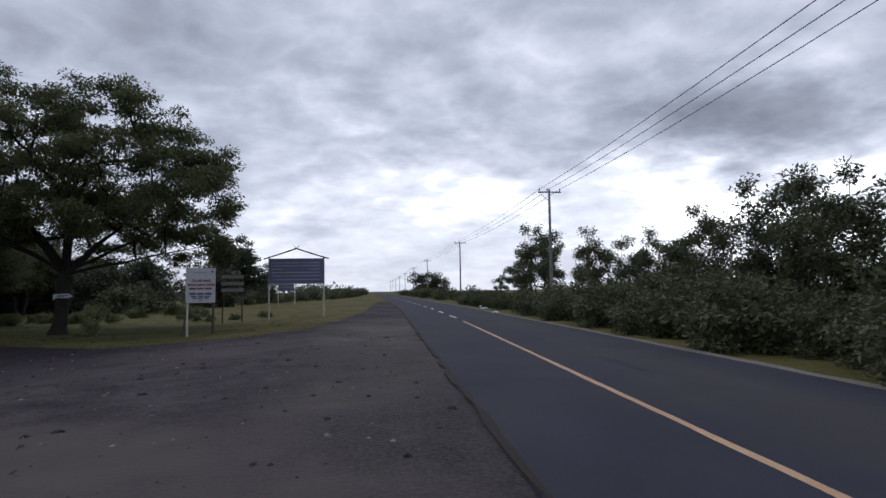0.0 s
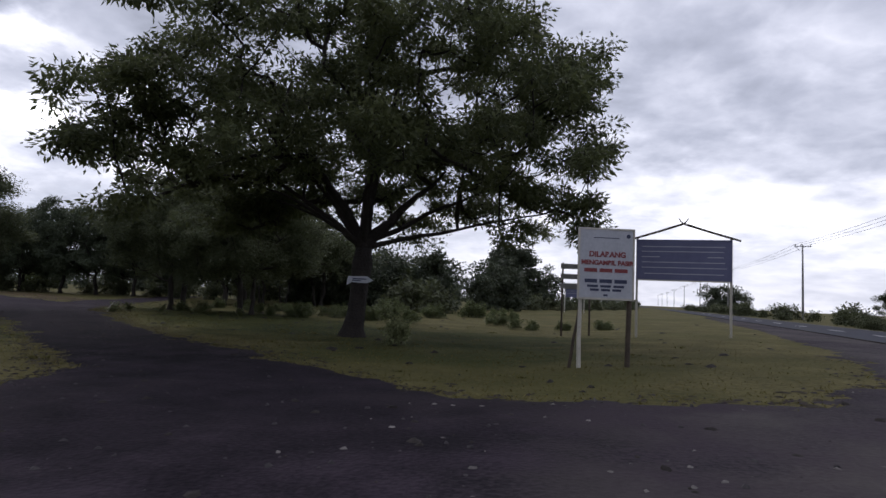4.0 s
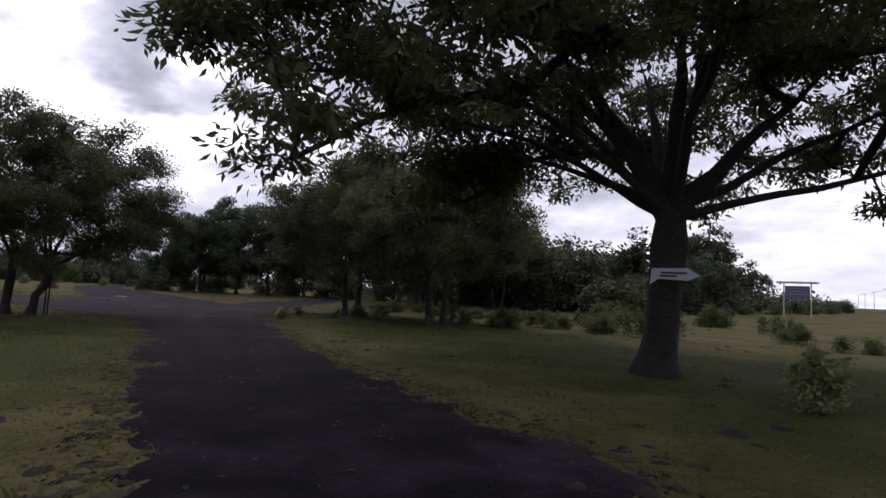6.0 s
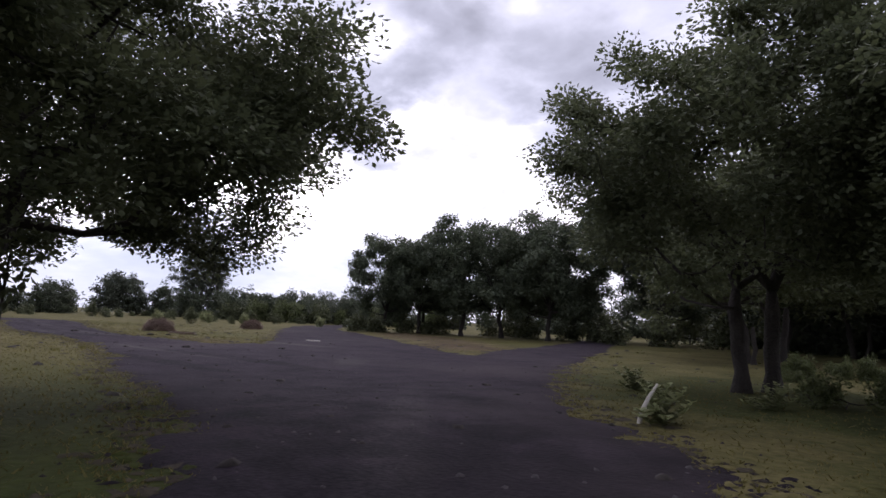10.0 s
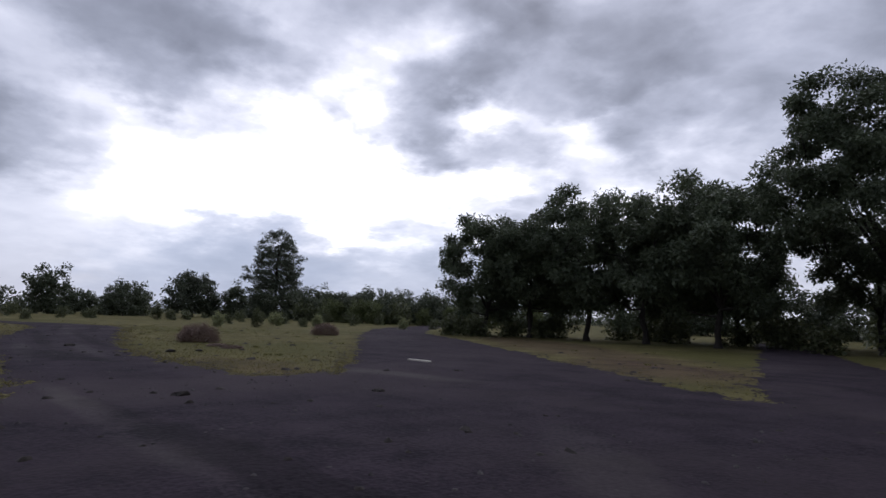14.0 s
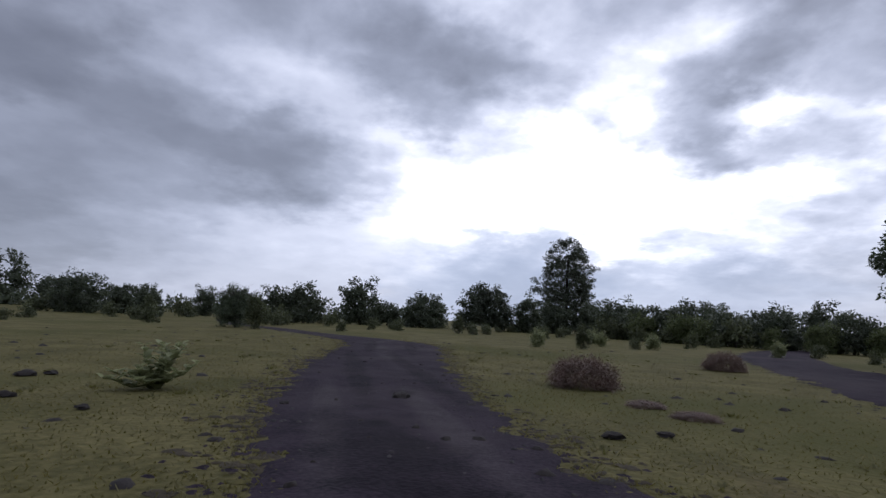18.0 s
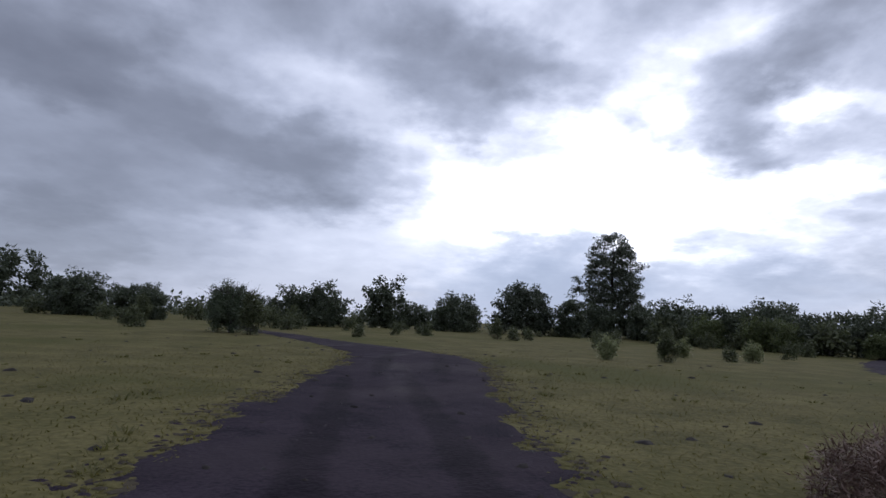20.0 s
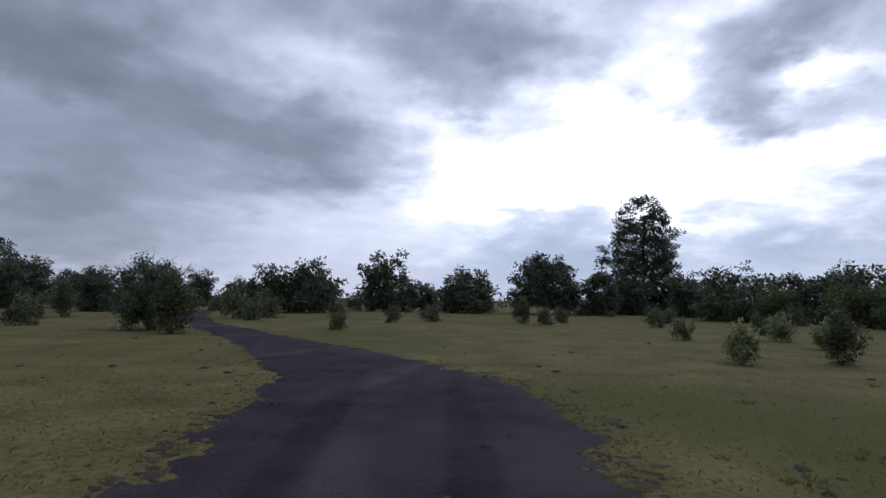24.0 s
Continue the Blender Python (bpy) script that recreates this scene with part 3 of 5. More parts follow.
# ------------------------------------------------------------------ trees and bushes
def leaf_quads(rng, centres, radii, count, length, width, droop=0.3, flat=0.7):
    """count leaves in each flattened clump; returns (n, 4, 3) corners."""
    c = np.repeat(np.asarray(centres, dtype=float), count, axis=0)
    r = np.repeat(np.asarray(radii, dtype=float), count)[:, None]
    n = len(c)
    d = rng.normal(size=(n, 3))
    d /= np.linalg.norm(d, axis=1)[:, None]
    q = rng.random((n, 1)) ** 0.6
    p = c + d * q * r * np.array([1, 1, flat])
    out = d * np.array([1, 1, 0.5]) + rng.normal(size=(n, 3)) * 0.6
    out[:, 2] -= droop
    out /= np.linalg.norm(out, axis=1)[:, None]
    up = rng.normal(size=(n, 3)) * 0.7 + np.array([0, 0, 1.0])
    side = np.cross(out, up)
    side /= np.linalg.norm(side, axis=1)[:, None] + 1e-9
    s = (0.65 + 0.7 * rng.random((n, 1)))
    a = out * length * s
    b = side * width * s * 0.5
    nrm = np.cross(out, side) * length * 0.10 * s
    return np.stack([p, p + a * 0.45 + b + nrm, p + a, p + a * 0.45 - b + nrm], axis=1)


def skeleton_of(rng, stems, tips, r_base, r_tip=0.012, sides=6, bow=0.12, power=2.2, limbs=(), apart=None, girth=None, stout_at=0.38):
    """Stems: lists of points. Each tip joins the nearest part of what stands already. Returns verts and faces of trunk and limbs."""
    pos, par, tipn, bough = [], [], [], []
    lines = []
    for stem in stems:
        ids = []
        for p in stem:
            pos.append(np.array(p, dtype=float))
            par.append(ids[-1] if ids else -1)
            ids.append(len(pos) - 1)
        lines.append(ids)
    for which, end, rise, *stout in limbs:
        a, e = np.array(stems[which][-1], dtype=float), np.array(end, dtype=float)
        mid = a + (e - a) * 0.45 + np.array([0, 0, rise * np.linalg.norm(e - a)])
        ids = [lines[which][-1]]
        steps = max(4, int(np.linalg.norm(e - a) / 0.7))
        for k in range(1, steps + 1):
            f = k / steps
            pos.append(a * (1 - f) ** 2 + mid * 2 * f * (1 - f) + e * f * f + rng.normal(size=3) * 0.05)
            par.append(ids[-1])
            ids.append(len(pos) - 1)
        lines.append(ids)
        bough.append((ids[1:], stout[0] if stout else 1.0))
    first = min(p[2] for s in stems for p in s[-1:])
    top = np.mean([s[-1] for s in stems], axis=0)
    order = np.argsort([np.linalg.norm(np.array(t) - top) for t in tips])
    for k in order:
        t = np.array(tips[k], dtype=float)
        P = np.array(pos)
        dist = np.linalg.norm(P - t, axis=1)
        cost = dist + 0.9 * np.maximum(P[:, 2] - t[2] + 0.2, 0) + np.where(P[:, 2] < first * 0.75, 5.0, 0.0)
        j = int(np.argmin(cost))
        steps = max(2, int(dist[j] / 0.9))
        ids = [j]
        a = pos[j]
        for s in range(1, steps + 1):
            f = s / steps
            p = a + (t - a) * f + np.array([0, 0, -bow * dist[j] * math.sin(math.pi * f) * 0.6])
            if s < steps:
                p = p + rng.normal(size=3) * 0.05 * dist[j] ** 0.5
            pos.append(p)
            par.append(ids[-1])
            ids.append(len(pos) - 1)
        lines.append(ids)
        tipn.append(ids[-1])
    load = np.zeros(len(pos))
    for n in tipn:
        load[n] += 1
    for n in range(len(pos) - 1, -1, -1):
        if par[n] >= 0:
            load[par[n]] += load[n]
    load = np.maximum(load, 0.4)
    rad = r_tip * load ** (1 / power)
    most = max(load.max(), 2.0)
    rad = np.maximum(rad * (r_base / rad.max()) ** (np.log(np.maximum(load, 1)) / np.log(most)), 0.006)
    for s, ids in zip(stems, lines):
        for n in ids:
            rad[n] = max(rad[n], 0.74 * r_base)
    for ids, stout in bough:
        for q, n in enumerate(ids):
            f = q / len(ids)
            rad[n] = max(rad[n] if stout == 1.0 else 0.0, r_base * (stout_at * stout * (1 - f) ** 1.3 + 0.045))
    verts, faces = [], []
    for i, ids in enumerate(lines):
        is_stem = i < len(stems)
        rr = [rad[n] for n in ids]
        if is_stem:
            rr[0] *= 1.8
            rr[-1] *= 0.6
            if len(rr) > 6:
                rr[1], rr[2] = rr[1] * 1.35, rr[2] * 1.12
            if girth:
                rr = list(girth)
        else:
            rr[0] = min(rr[0], rr[1] * 1.25)
        own = apart is not None and len(stems) <= i < len(stems) + len(bough)
        if own:
            lv, lf = [], []
            tube([pos[n] for n in ids], rr, 8, lv, lf)
            apart.append((lv, lf))
            continue
        tube([pos[n] for n in ids], rr, 10 if is_stem else (sides if rr[0] > 0.05 else 3), verts, faces)
    return verts, faces


def crown_points(rng, n, centre, radii, shell=0.55, low=-0.35, lump=0.25):
    """Points in the outer part of an uneven dome."""
    out = []
    phase = rng.random(6) * 6.28
    while len(out) < n:
        d = rng.normal(size=3)
        d /= np.linalg.norm(d)
        if d[2] < low:
            continue
        az = math.atan2(d[1], d[0])
        k = 1 + lump * (0.5 * math.sin(2 * az + phase[0]) + 0.35 * math.sin(5 * az + phase[1] + 2 * d[2]) + 0.3 * math.sin(7 * d[2] + 3 * az + phase[2]))
        q = (shell + (1 - shell) * rng.random() ** 0.6) * k
        out.append(np.array(centre) + d * q * np.array(radii))
    return out


def pads(rng, centres, per, wide, thick):
    """Groups tips into flattened leaf pads, with air between them."""
    out = []
    for c in centres:
        k = 0.75 + 0.5 * rng.random()
        for _ in range(per):
            d = rng.normal(size=3)
            d /= np.linalg.norm(d)
            out.append(np.array(c) + d * rng.random() ** 0.5 * k * np.array([wide, wide, thick]))
    return out


def tree_meshes(name, seed, stems, tips, r_base, clump, per, leaf, bark, leaf_mat, droop=0.3, flat=0.7, r_tip=0.012, bow=0.12, limbs=(), apart=None, girth=None, stout_at=0.38):
    rng = np.random.default_rng(seed)
    v, f = skeleton_of(rng, stems, tips, r_base, r_tip, bow=bow, limbs=limbs, apart=apart, girth=girth, stout_at=stout_at)
    wood = mesh_of(name + "_trunk", v, f, bark, True)
    r = clump * (0.7 + 0.6 * rng.random(len(tips)))
    crown = quads_mesh(name + "_crown", leaf_quads(rng, tips, r, per, leaf[0], leaf[1], droop, flat), leaf_mat)
    return wood, crown


def wavy_stem(rng, x, y, h, lean=(0, 0), steps=5, wob=0.06):
    pts = [(x, y, -0.15)]
    for k in range(1, steps + 1):
        f = k / steps
        pts.append((x + lean[0] * f + rng.normal() * wob, y + lean[1] * f + rng.normal() * wob, h * f))
    return pts


def plant(name, meshes, x, y, scale=1.0, turn=0.0, label="", category="tree", group="", tall=1.0, parts=("trunk", "crown"), sink=0.03):
    ob = thing(name, x, y, spot(x, y) - sink, label, category, group)
    ob.matrix_world = pose(x, y, spot(x, y) - sink, 0, 0, turn) @ Matrix.Diagonal((scale, scale, scale * tall, 1))
    for nm, me in zip(parts, meshes):
        part_mesh(nm, me, ob)
    return ob


rs = np.random.default_rng(11)

# the great spreading tree by the way in
big_pads = [p for p in crown_points(rs, 265, (0.3, 0.2, 5.6), (9.2, 9.2, 8.7), 0.30, -0.10, 0.13) if p[2] > 4.6]
big_pads = [p for p in big_pads if math.hypot(p[0], p[1]) < 9.3 * (1 - 0.15 * math.exp(-((math.degrees(math.atan2(p[1], p[0])) % 360 - 190) / 30) ** 2))]
big_pads += [np.array(p) + rs.normal(size=3) * np.array([0.8, 0.8, 0.5]) for p in [(-5.2, -5.8, 5.9)] * 5 + [(6.6, 2.8, 5.3)] * 4 + [(-3.6, -6.4, 7.2)] * 4 + [(-6.6, -4.4, 6.6)] * 4 + [(-5.4, -6.6, 8.4)] * 2 + [(-5.8, -7.0, 6.8)] * 3 + [(-4.8, -6.2, 4.7)] * 2 + [(-3.0, -5.8, 4.8)] * 2 + [(0.5, 0.3, 7.2)] * 5 + [(-1.5, -1.5, 6.6)] * 4 + [(2.0, 1.5, 6.8)] * 4 + [(7.3, 1.6, 4.3)] * 2 + [(5.0, 6.0, 5.8)] * 2 + [(0.2, 7.2, 5.2)] * 4 + [(2.6, 6.9, 5.5)] * 3 + [(-0.5, 6.9, 6.4)] * 3 + [(-6.4, 1.3, 5.0)] * 5 + [(-5.2, 2.4, 4.9)] * 5 + [(-7.0, 2.0, 5.6)] * 3 + [(-4.9, 0.9, 5.5)] * 4 + [(-5.4, 2.9, 5.4)] * 3 + [(-6.4, 1.0, 6.6)] * 3 + [(4.5, -2.0, 12.4)] * 5 + [(6.2, -1.0, 10.9)] * 4 + [(2.9, -3.0, 12.8)] * 3 + [(1.4, -2.6, 11.6)] * 4 + [(7.0, 0.0, 9.6)] * 4 + [(7.4, 1.0, 5.6)] * 4 + [(6.6, 3.0, 9.2)] * 6 + [(5.2, 2.4, 11.2)] * 5 + [(7.8, 3.4, 7.4)] * 4]
big_tips = pads(rs, big_pads, 4, 1.05, 0.38)
big_tips = [p for p in big_tips if p[2] > 3.6 and not (p[0] < -3.5 and -3.0 < p[1] < 0.1 and p[2] < 5.6) and not (p[0] < -1.0 and p[1] > 2.6 and p[2] < 4.9) and 0.602 * p[0] + 0.799 * p[1] > -9.8 and 0.987 * p[0] + 0.163 * p[1] < 9.1]
# two fronds hang out over the track
big_tips += pads(rs, [(-9.5, -2.9, 6.2), (-8.3, -1.4, 5.8), (-8.2, 1.8, 5.6), (-8.6, 1.2, 5.8)], 3, 0.50, 0.28)
big_limbs = [(0, (-2.3, -1.2, 7.2), 0.14, 0.85), (0, (0.3, 1.0, 8.8), 0.05, 0.85), (0, (2.9, 1.2, 6.4), 0.02, 0.80), (0, (-0.9, 2.8, 7.4), 0.12, 0.65), (0, (6.6, 1.8, 4.9), 0.00, 0.30), (0, (5.8, 3.2, 6.6), 0.05, 0.36), (0, (-4.6, -2.6, 8.6), 0.14, 0.34), (0, (1.6, -0.6, 10.2), 0.05, 0.40), (0, (2.4, -4.6, 8.2), 0.14, 0.36), (0, (-5.4, 1.6, 8.0), 0.14, 0.32), (0, (-4.8, -5.0, 6.4), 0.14, 0.28), (0, (-7.2, -0.4, 6.2), 0.16, 0.26), (0, (-6.2, 1.5, 5.6), 0.12, 0.24)]
BIG = tree_meshes("great_tree", 21, [[(0, 0, -0.2), (-0.02, 0, 0.12), (0.02, 0, 0.4), (0.08, 0.05, 0.9), (0.14, 0.08, 1.8), (0.2, 0.1, 2.7), (0.22, 0.1, 3.3)]], big_tips, 0.42, 0.62, 94, (0.21, 0.08), M_BARK, M_LEAF_BIG, 0.45, 0.55, 0.010, 0.08, big_limbs, boughs := [], (0.66, 0.52, 0.40, 0.34, 0.33, 0.39, 0.30), 0.62)
great = plant("rain_tree", BIG, -18.7, 32.3, 0.97, 0, "great spreading rain tree with a dark trunk in the grass", "tree")
for v, f in boughs:
    part_mesh("limb", mesh_of("great_limb", v, f, M_BARK, True), great)

# small-leaved, many-stemmed trees beside the track
ROUND = []
for s in range(3):
    r = np.random.default_rng(40 + s)
    tips = pads(r, crown_points(r, 160, (0, 0, 6.0), (5.5, 5.5, 4.4), 0.38, -0.80, 0.12), 3, 0.8, 0.6)
    if s == 0:
        # the crown stays clear of the way; one upright trunk, one that leans towards the track
        tips = [p for p in tips if not (p[0] < -1.8 and p[1] > 4.0 and p[2] < 6.4)]
        stems = [wavy_stem(r, -0.62, -0.62, 2.6, (0.1, 0.1)), wavy_stem(r, 0.0, 0.0, 2.6, (0.45, 0.45))]
    else:
        ox, oy = ((0.36, -0.14), (0.34, 0.16))[s - 1]
        stems = [wavy_stem(r, -ox, -oy, 2.9, (-0.08, 0.05), 5, 0.03), wavy_stem(r, ox, oy, 2.9, (0.1, 0.05), 5, 0.03)]
    limbs = [(k % len(stems), ((2.8 if s else 2.3) * math.cos(a + s), (2.8 if s else 2.0) * math.sin(a + s), 5.0 + 1.6 * (k % 3)), 0.12) for k, a in enumerate(np.arange(0, 6.28, 0.8))]
    ROUND.append(tree_meshes("round_tree", 50 + s, stems, tips, 0.18, 0.76, (500, 270, 270)[s], ((0.108, 0.064), (0.135, 0.080), (0.135, 0.080))[s], M_BARK2, M_LEAF_SMALL, 0.15, 0.75, 0.008, 0.1, limbs))
r = np.random.default_rng(47)
ROUND_BACK = tree_meshes("back_tree", 57, [wavy_stem(r, -0.30, 0.0, 2.2, (-0.25, 0.1)), wavy_stem(r, 0.35, 0.15, 2.4, (0.25, 0.2))], crown_points(r, 260, (0, 0, 5.5), (5.4, 5.4, 4.2), 0.35, -0.52, 0.18), 0.17, 0.95, 60, (0.29, 0.165), M_BARK2, M_LEAF_SMALL, 0.15, 0.75, 0.008, 0.1)
round_label = "many-stemmed tree with a dense dark crown of small leaves"
plant("small_leaved_tree", ROUND[0], -39.3, 30.8, 0.83, 0, round_label, group="trees along the track", tall=0.83)
r = np.random.default_rng(48)
for x, y, h in [(-38.95, 31.1, 2.2), (-39.1, 31.28, 1.9)]:
    sapling = thing("sapling", x, y, spot(x, y) - 0.05, "thin bare sapling stem beside a larger tree", "sapling", "saplings by the track")
    v, f = tube([(0, 0, 0), (0.03, 0.02, 0.5 * h), (0.10, 0.06, h)], [0.035, 0.028, 0.012], 6, [], [])
    part_mesh("stem", mesh_of("sapling_stem", v, f, M_BARK2, True), sapling)
    part_mesh("foliage", quads_mesh("sapling_leaves", leaf_quads(r, [(0.1, 0.06, h - 0.15), (0.06, 0.03, h - 0.5)], [0.35, 0.25], 45, 0.14, 0.08), M_LEAF_SMALL), sapling)
plant("small_leaved_tree", ROUND[1], -35.65, 44.2, 0.86, 70, round_label, group="trees along the track", tall=0.90)
plant("small_leaved_tree", ROUND[2], -29.6, 42.4, 0.84, 200, round_label, group="trees along the track", tall=0.84)
for x, y, s, t, k in [(-38.0, 68.0, 0.90, 30, 0), (-40.5, 56.2, 0.70, 120, 1), (-43.5, 66.5, 0.85, 80, 2), (-41, 60, 1.12, 250, 0), (-46.5, 76, 0.9, 20, 2), (-41.5, 75, 0.95, 160, 0)]:
    plant("small_leaved_tree", ROUND_BACK, x, y, s, t, round_label, group="trees behind the track")

# the broad-leaved clump between the branches
CLUMP = []
for s in range(2):
    r = np.random.default_rng(70 + s)
    tips = pads(r, crown_points(r, 70, (0, 0, 5.3), (3.9, 3.9, 4.8), 0.38, -0.82, 0.18), 3, 0.75, 0.5)
    CLUMP.append(tree_meshes("broad_tree", 75 + s, [wavy_stem(r, 0, 0, 2.2, (0.2, 0.1))], tips, 0.17, 0.70, 140, (0.25, 0.115), M_BARK, M_LEAF_CLUMP, 0.4, 0.8, limbs=[(0, (1.8 * math.cos(a), 1.8 * math.sin(a), 5.5), 0.1) for a in np.arange(0, 6.2, 1.1)]))
for x, y, s, t, k in [(-77.4, 64.0, 0.92, 0, 0), (-78.3, 69.5, 0.98, 90, 1), (-70.7, 68.0, 1.08, 40, 0), (-65.8, 68.2, 1.05, 200, 1), (-61.3, 68.8, 1.06, 310, 0), (-75, 66.5, 1.03, 130, 1), (-70, 76, 1.05, 20, 0), (-57, 80, 1.0, 100, 1), (-64, 76, 1.1, 180, 0)]:
    plant("broad_leaved_tree", CLUMP[k], x, y, s, t, "broad-leaved tree with a dark rounded crown and bare trunk", group="clump of trees by the branch track")

# the tall open-crowned tree behind the clump
r = np.random.default_rng(90)
TALL = tree_meshes("tall_tree", 91, [wavy_stem(r, 0, 0, 4.0, (0.3, 0.2))], pads(r, crown_points(r, 88, (0, 0, 8.6), (4.9, 4.9, 6.3), 0.42, -0.92, 0.20), 4, 1.0, 0.55), 0.28, 0.78, 180, (0.24, 0.11), M_BARK, M_LEAF_CLUMP, 0.3, 0.7, limbs=[(0, (2.6 * math.cos(a), 2.6 * math.sin(a), 9.5), 0.12) for a in np.arange(0, 6.2, 0.9)])
plant("tall_tree", TALL, -54.5, 73.8, 1.05, 0, "tall tree with an open dark crown", tall=1.0)

# trees far across the grassland
FAR = []
for s in range(4):
    r = np.random.default_rng(100 + s)
    wide = (4.2, 3.4, 4.6, 3.0)[s]
    tips = crown_points(r, 85, (0, 0, 3.4), (wide, wide, (3.4, 3.8, 2.7, 4.0)[s]), 0.3, -0.88, 0.28)
    tips = [t for t in tips if t[2] > 0.5]
    for a in r.random(30) * 6.283:
        q = wide * (0.45 + 0.4 * r.random())
        tips.append(np.array((q * math.cos(a), q * math.sin(a), 0.5 + 0.9 * r.random())))
    FAR.append(tree_meshes("far_tree", 110 + s, [wavy_stem(r, 0, 0, 1.6, (0.2, 0.0), 3)], tips, 0.15, 0.88, 56, (0.45, 0.25), M_BARK, M_LEAF_FAR, 0.2, 0.75))
FAR_H = (7.2, 7.6, 6.4, 7.8)
WEST_TREES = [(-142.9, -1.6, 5.6, 0), (-153, 0.7, 5.0, 2), (-136.2, 9.6, 4.0, 1), (-145, 23.9, 5.0, 1), (-145.8, 28.5, 5.9, 0), (-163.9, 16.6, 4.2, 0), (-157.5, 37.0, 7.6, 1), (-166, 42.2, 4.6, 2), (-163.5, 73.5, 6.0, 0), (-165, 82.5, 5.6, 2), (-155.7, 47.7, 5.9, 0), (-156.4, 66.2, 6.6, 3), (-151.9, 76.5, 5.5, 1), (-140.9, 75.8, 6.0, 0), (-133.5, 78.0, 5.5, 2), (-126.7, 79.7, 5.6, 0), (-121.4, 80.2, 4.6, 2), (-116, 84, 4.9, 0), (-111, 89, 4.8, 2), (-145.3, 94.4, 6.0, 0), (-135, 96, 5.6, 2), (-128, 100, 6.2, 1), (-104.5, 97, 5.0, 0), (-85, 104.5, 6.3, 2)]
NORTH_TREES = [(-14, 300, 5.2, 0), (-7, 298, 4.4, 2), (-2, 305, 5.0, 1), (4, 300, 4.2, 2), (-20, 296, 6.0, 0), (-26, 290, 5.4, 1), (-77.4, 109, 7.0, 0), (-72.6, 111.5, 6.0, 1), (-95, 112, 6.8, 2), (-64, 104, 7.0, 1), (-56, 100, 7.2, 0), (-48, 96, 7.0, 2), (-40, 92, 7.0, 1), (-35.1, 71.4, 6.3, 1), (-33.7, 77.1, 6.8, 0), (-35.2, 97.4, 8.2, 3), (-27.2, 73, 7.0, 3), (-44, 80, 8.0, 0), (-52, 86, 7.6, 1), (-31.1, 86, 6.0, 2), (-24, 92, 7.0, 0), (-175, 25, 6.0, 2), (-180, 52, 6.5, 0), (-172, 8, 5.5, 1), (-215, -52, 14.0, 0), (-165, -14, 6.5, 2), (-150, -25, 7.0, 0), (-178, 95, 7.0, 2), (-160, 105, 7.0, 1)]
FAR_ROWS = [(x, y, 1.03 * h, s) for x, y, h, s in WEST_TREES] + NORTH_TREES
for k, (x, y, h, s) in enumerate(FAR_ROWS):
    plant("savanna_tree", FAR[s], x, y, h / FAR_H[s], (k * 67) % 360, "dark round-crowned savanna tree far across the grass", group="trees across the grassland")

r = np.random.default_rng(118)
DOME = tree_meshes("dome_tree", 119, [wavy_stem(r, 0, 0, 1.8, (0.2, 0.0), 3)], crown_points(r, 190, (0, 0, 3.6), (4.9, 4.9, 4.4), 0.3, -0.8, 0.10), 0.2, 0.95, 62, (0.42, 0.24), M_BARK, M_LEAF_CONE, 0.2, 0.75)
plant("savanna_tree", DOME, -158.5, 59.3, 1.02, 0, "dark dense dome-shaped tree across the grass", group="trees across the grassland")

# the tall feathery tree that stands over the others
r = np.random.default_rng(130)
cone_tips = []
while len(cone_tips) < 540:
    z = 0.8 + 18.0 * r.random()
    a0 = 6.283 * r.random()
    tier = 0.92 + 0.10 * math.sin(2.6 * z + 1.3 * math.sin(2 * a0 + 0.3 * z)) + 0.12 * math.sin(3 * a0 + 0.8 * z)
    wide = float(np.interp(z, (0.5, 5, 8.2, 11, 13.7, 16, 17.9, 18.8), (6.2, 6.1, 5.9, 6.1, 5.2, 3.8, 2.6, 1.0)))
    if r.random() > (wide / 6.2) ** 1.5:
        continue
    rad = wide * tier * r.random() ** 0.45
    cone_tips.append(np.array((rad * math.cos(a0), rad * math.sin(a0), z)))
CONE = tree_meshes("feathery_tree", 131, [wavy_stem(r, 0, 0, 15.5, (0.3, 0), 8, 0.1)], cone_tips, 0.30, 0.82, 62, (0.42, 0.16), M_BARK, M_LEAF_CONE, 0.1, 0.6)
plant("feathery_tree", CONE, -170.0, 78.5, 1.03, 0, "tall feathery tree rising above the tree line")

# the far great tree by the road and trees along the road
r = np.random.default_rng(140)
SPREAD = tree_meshes("spreading_tree", 141, [wavy_stem(r, 0, 0, 3.0, (0.3, 0.1))], crown_points(r, 300, (0, 0, 3.9), (8.6, 8.6, 4.2), 0.25, -0.8, 0.22) + crown_points(r, 110, (-1.2, 0, 8.6), (4.6, 4.6, 4.0), 0.35, -0.5, 0.3), 0.40, 0.95, 74, (0.50, 0.26), M_BARK, M_LEAF_FAR, 0.2, 0.7)
plant("spreading_tree", SPREAD, -25.6, 126.0, 1.0, 0, "great dark spreading tree far off by the road", "tree")
plant("savanna_tree", FAR[2], 24.1, 197.8, 1.35, 0, "dark round-crowned tree beyond the road", group="trees along the road")

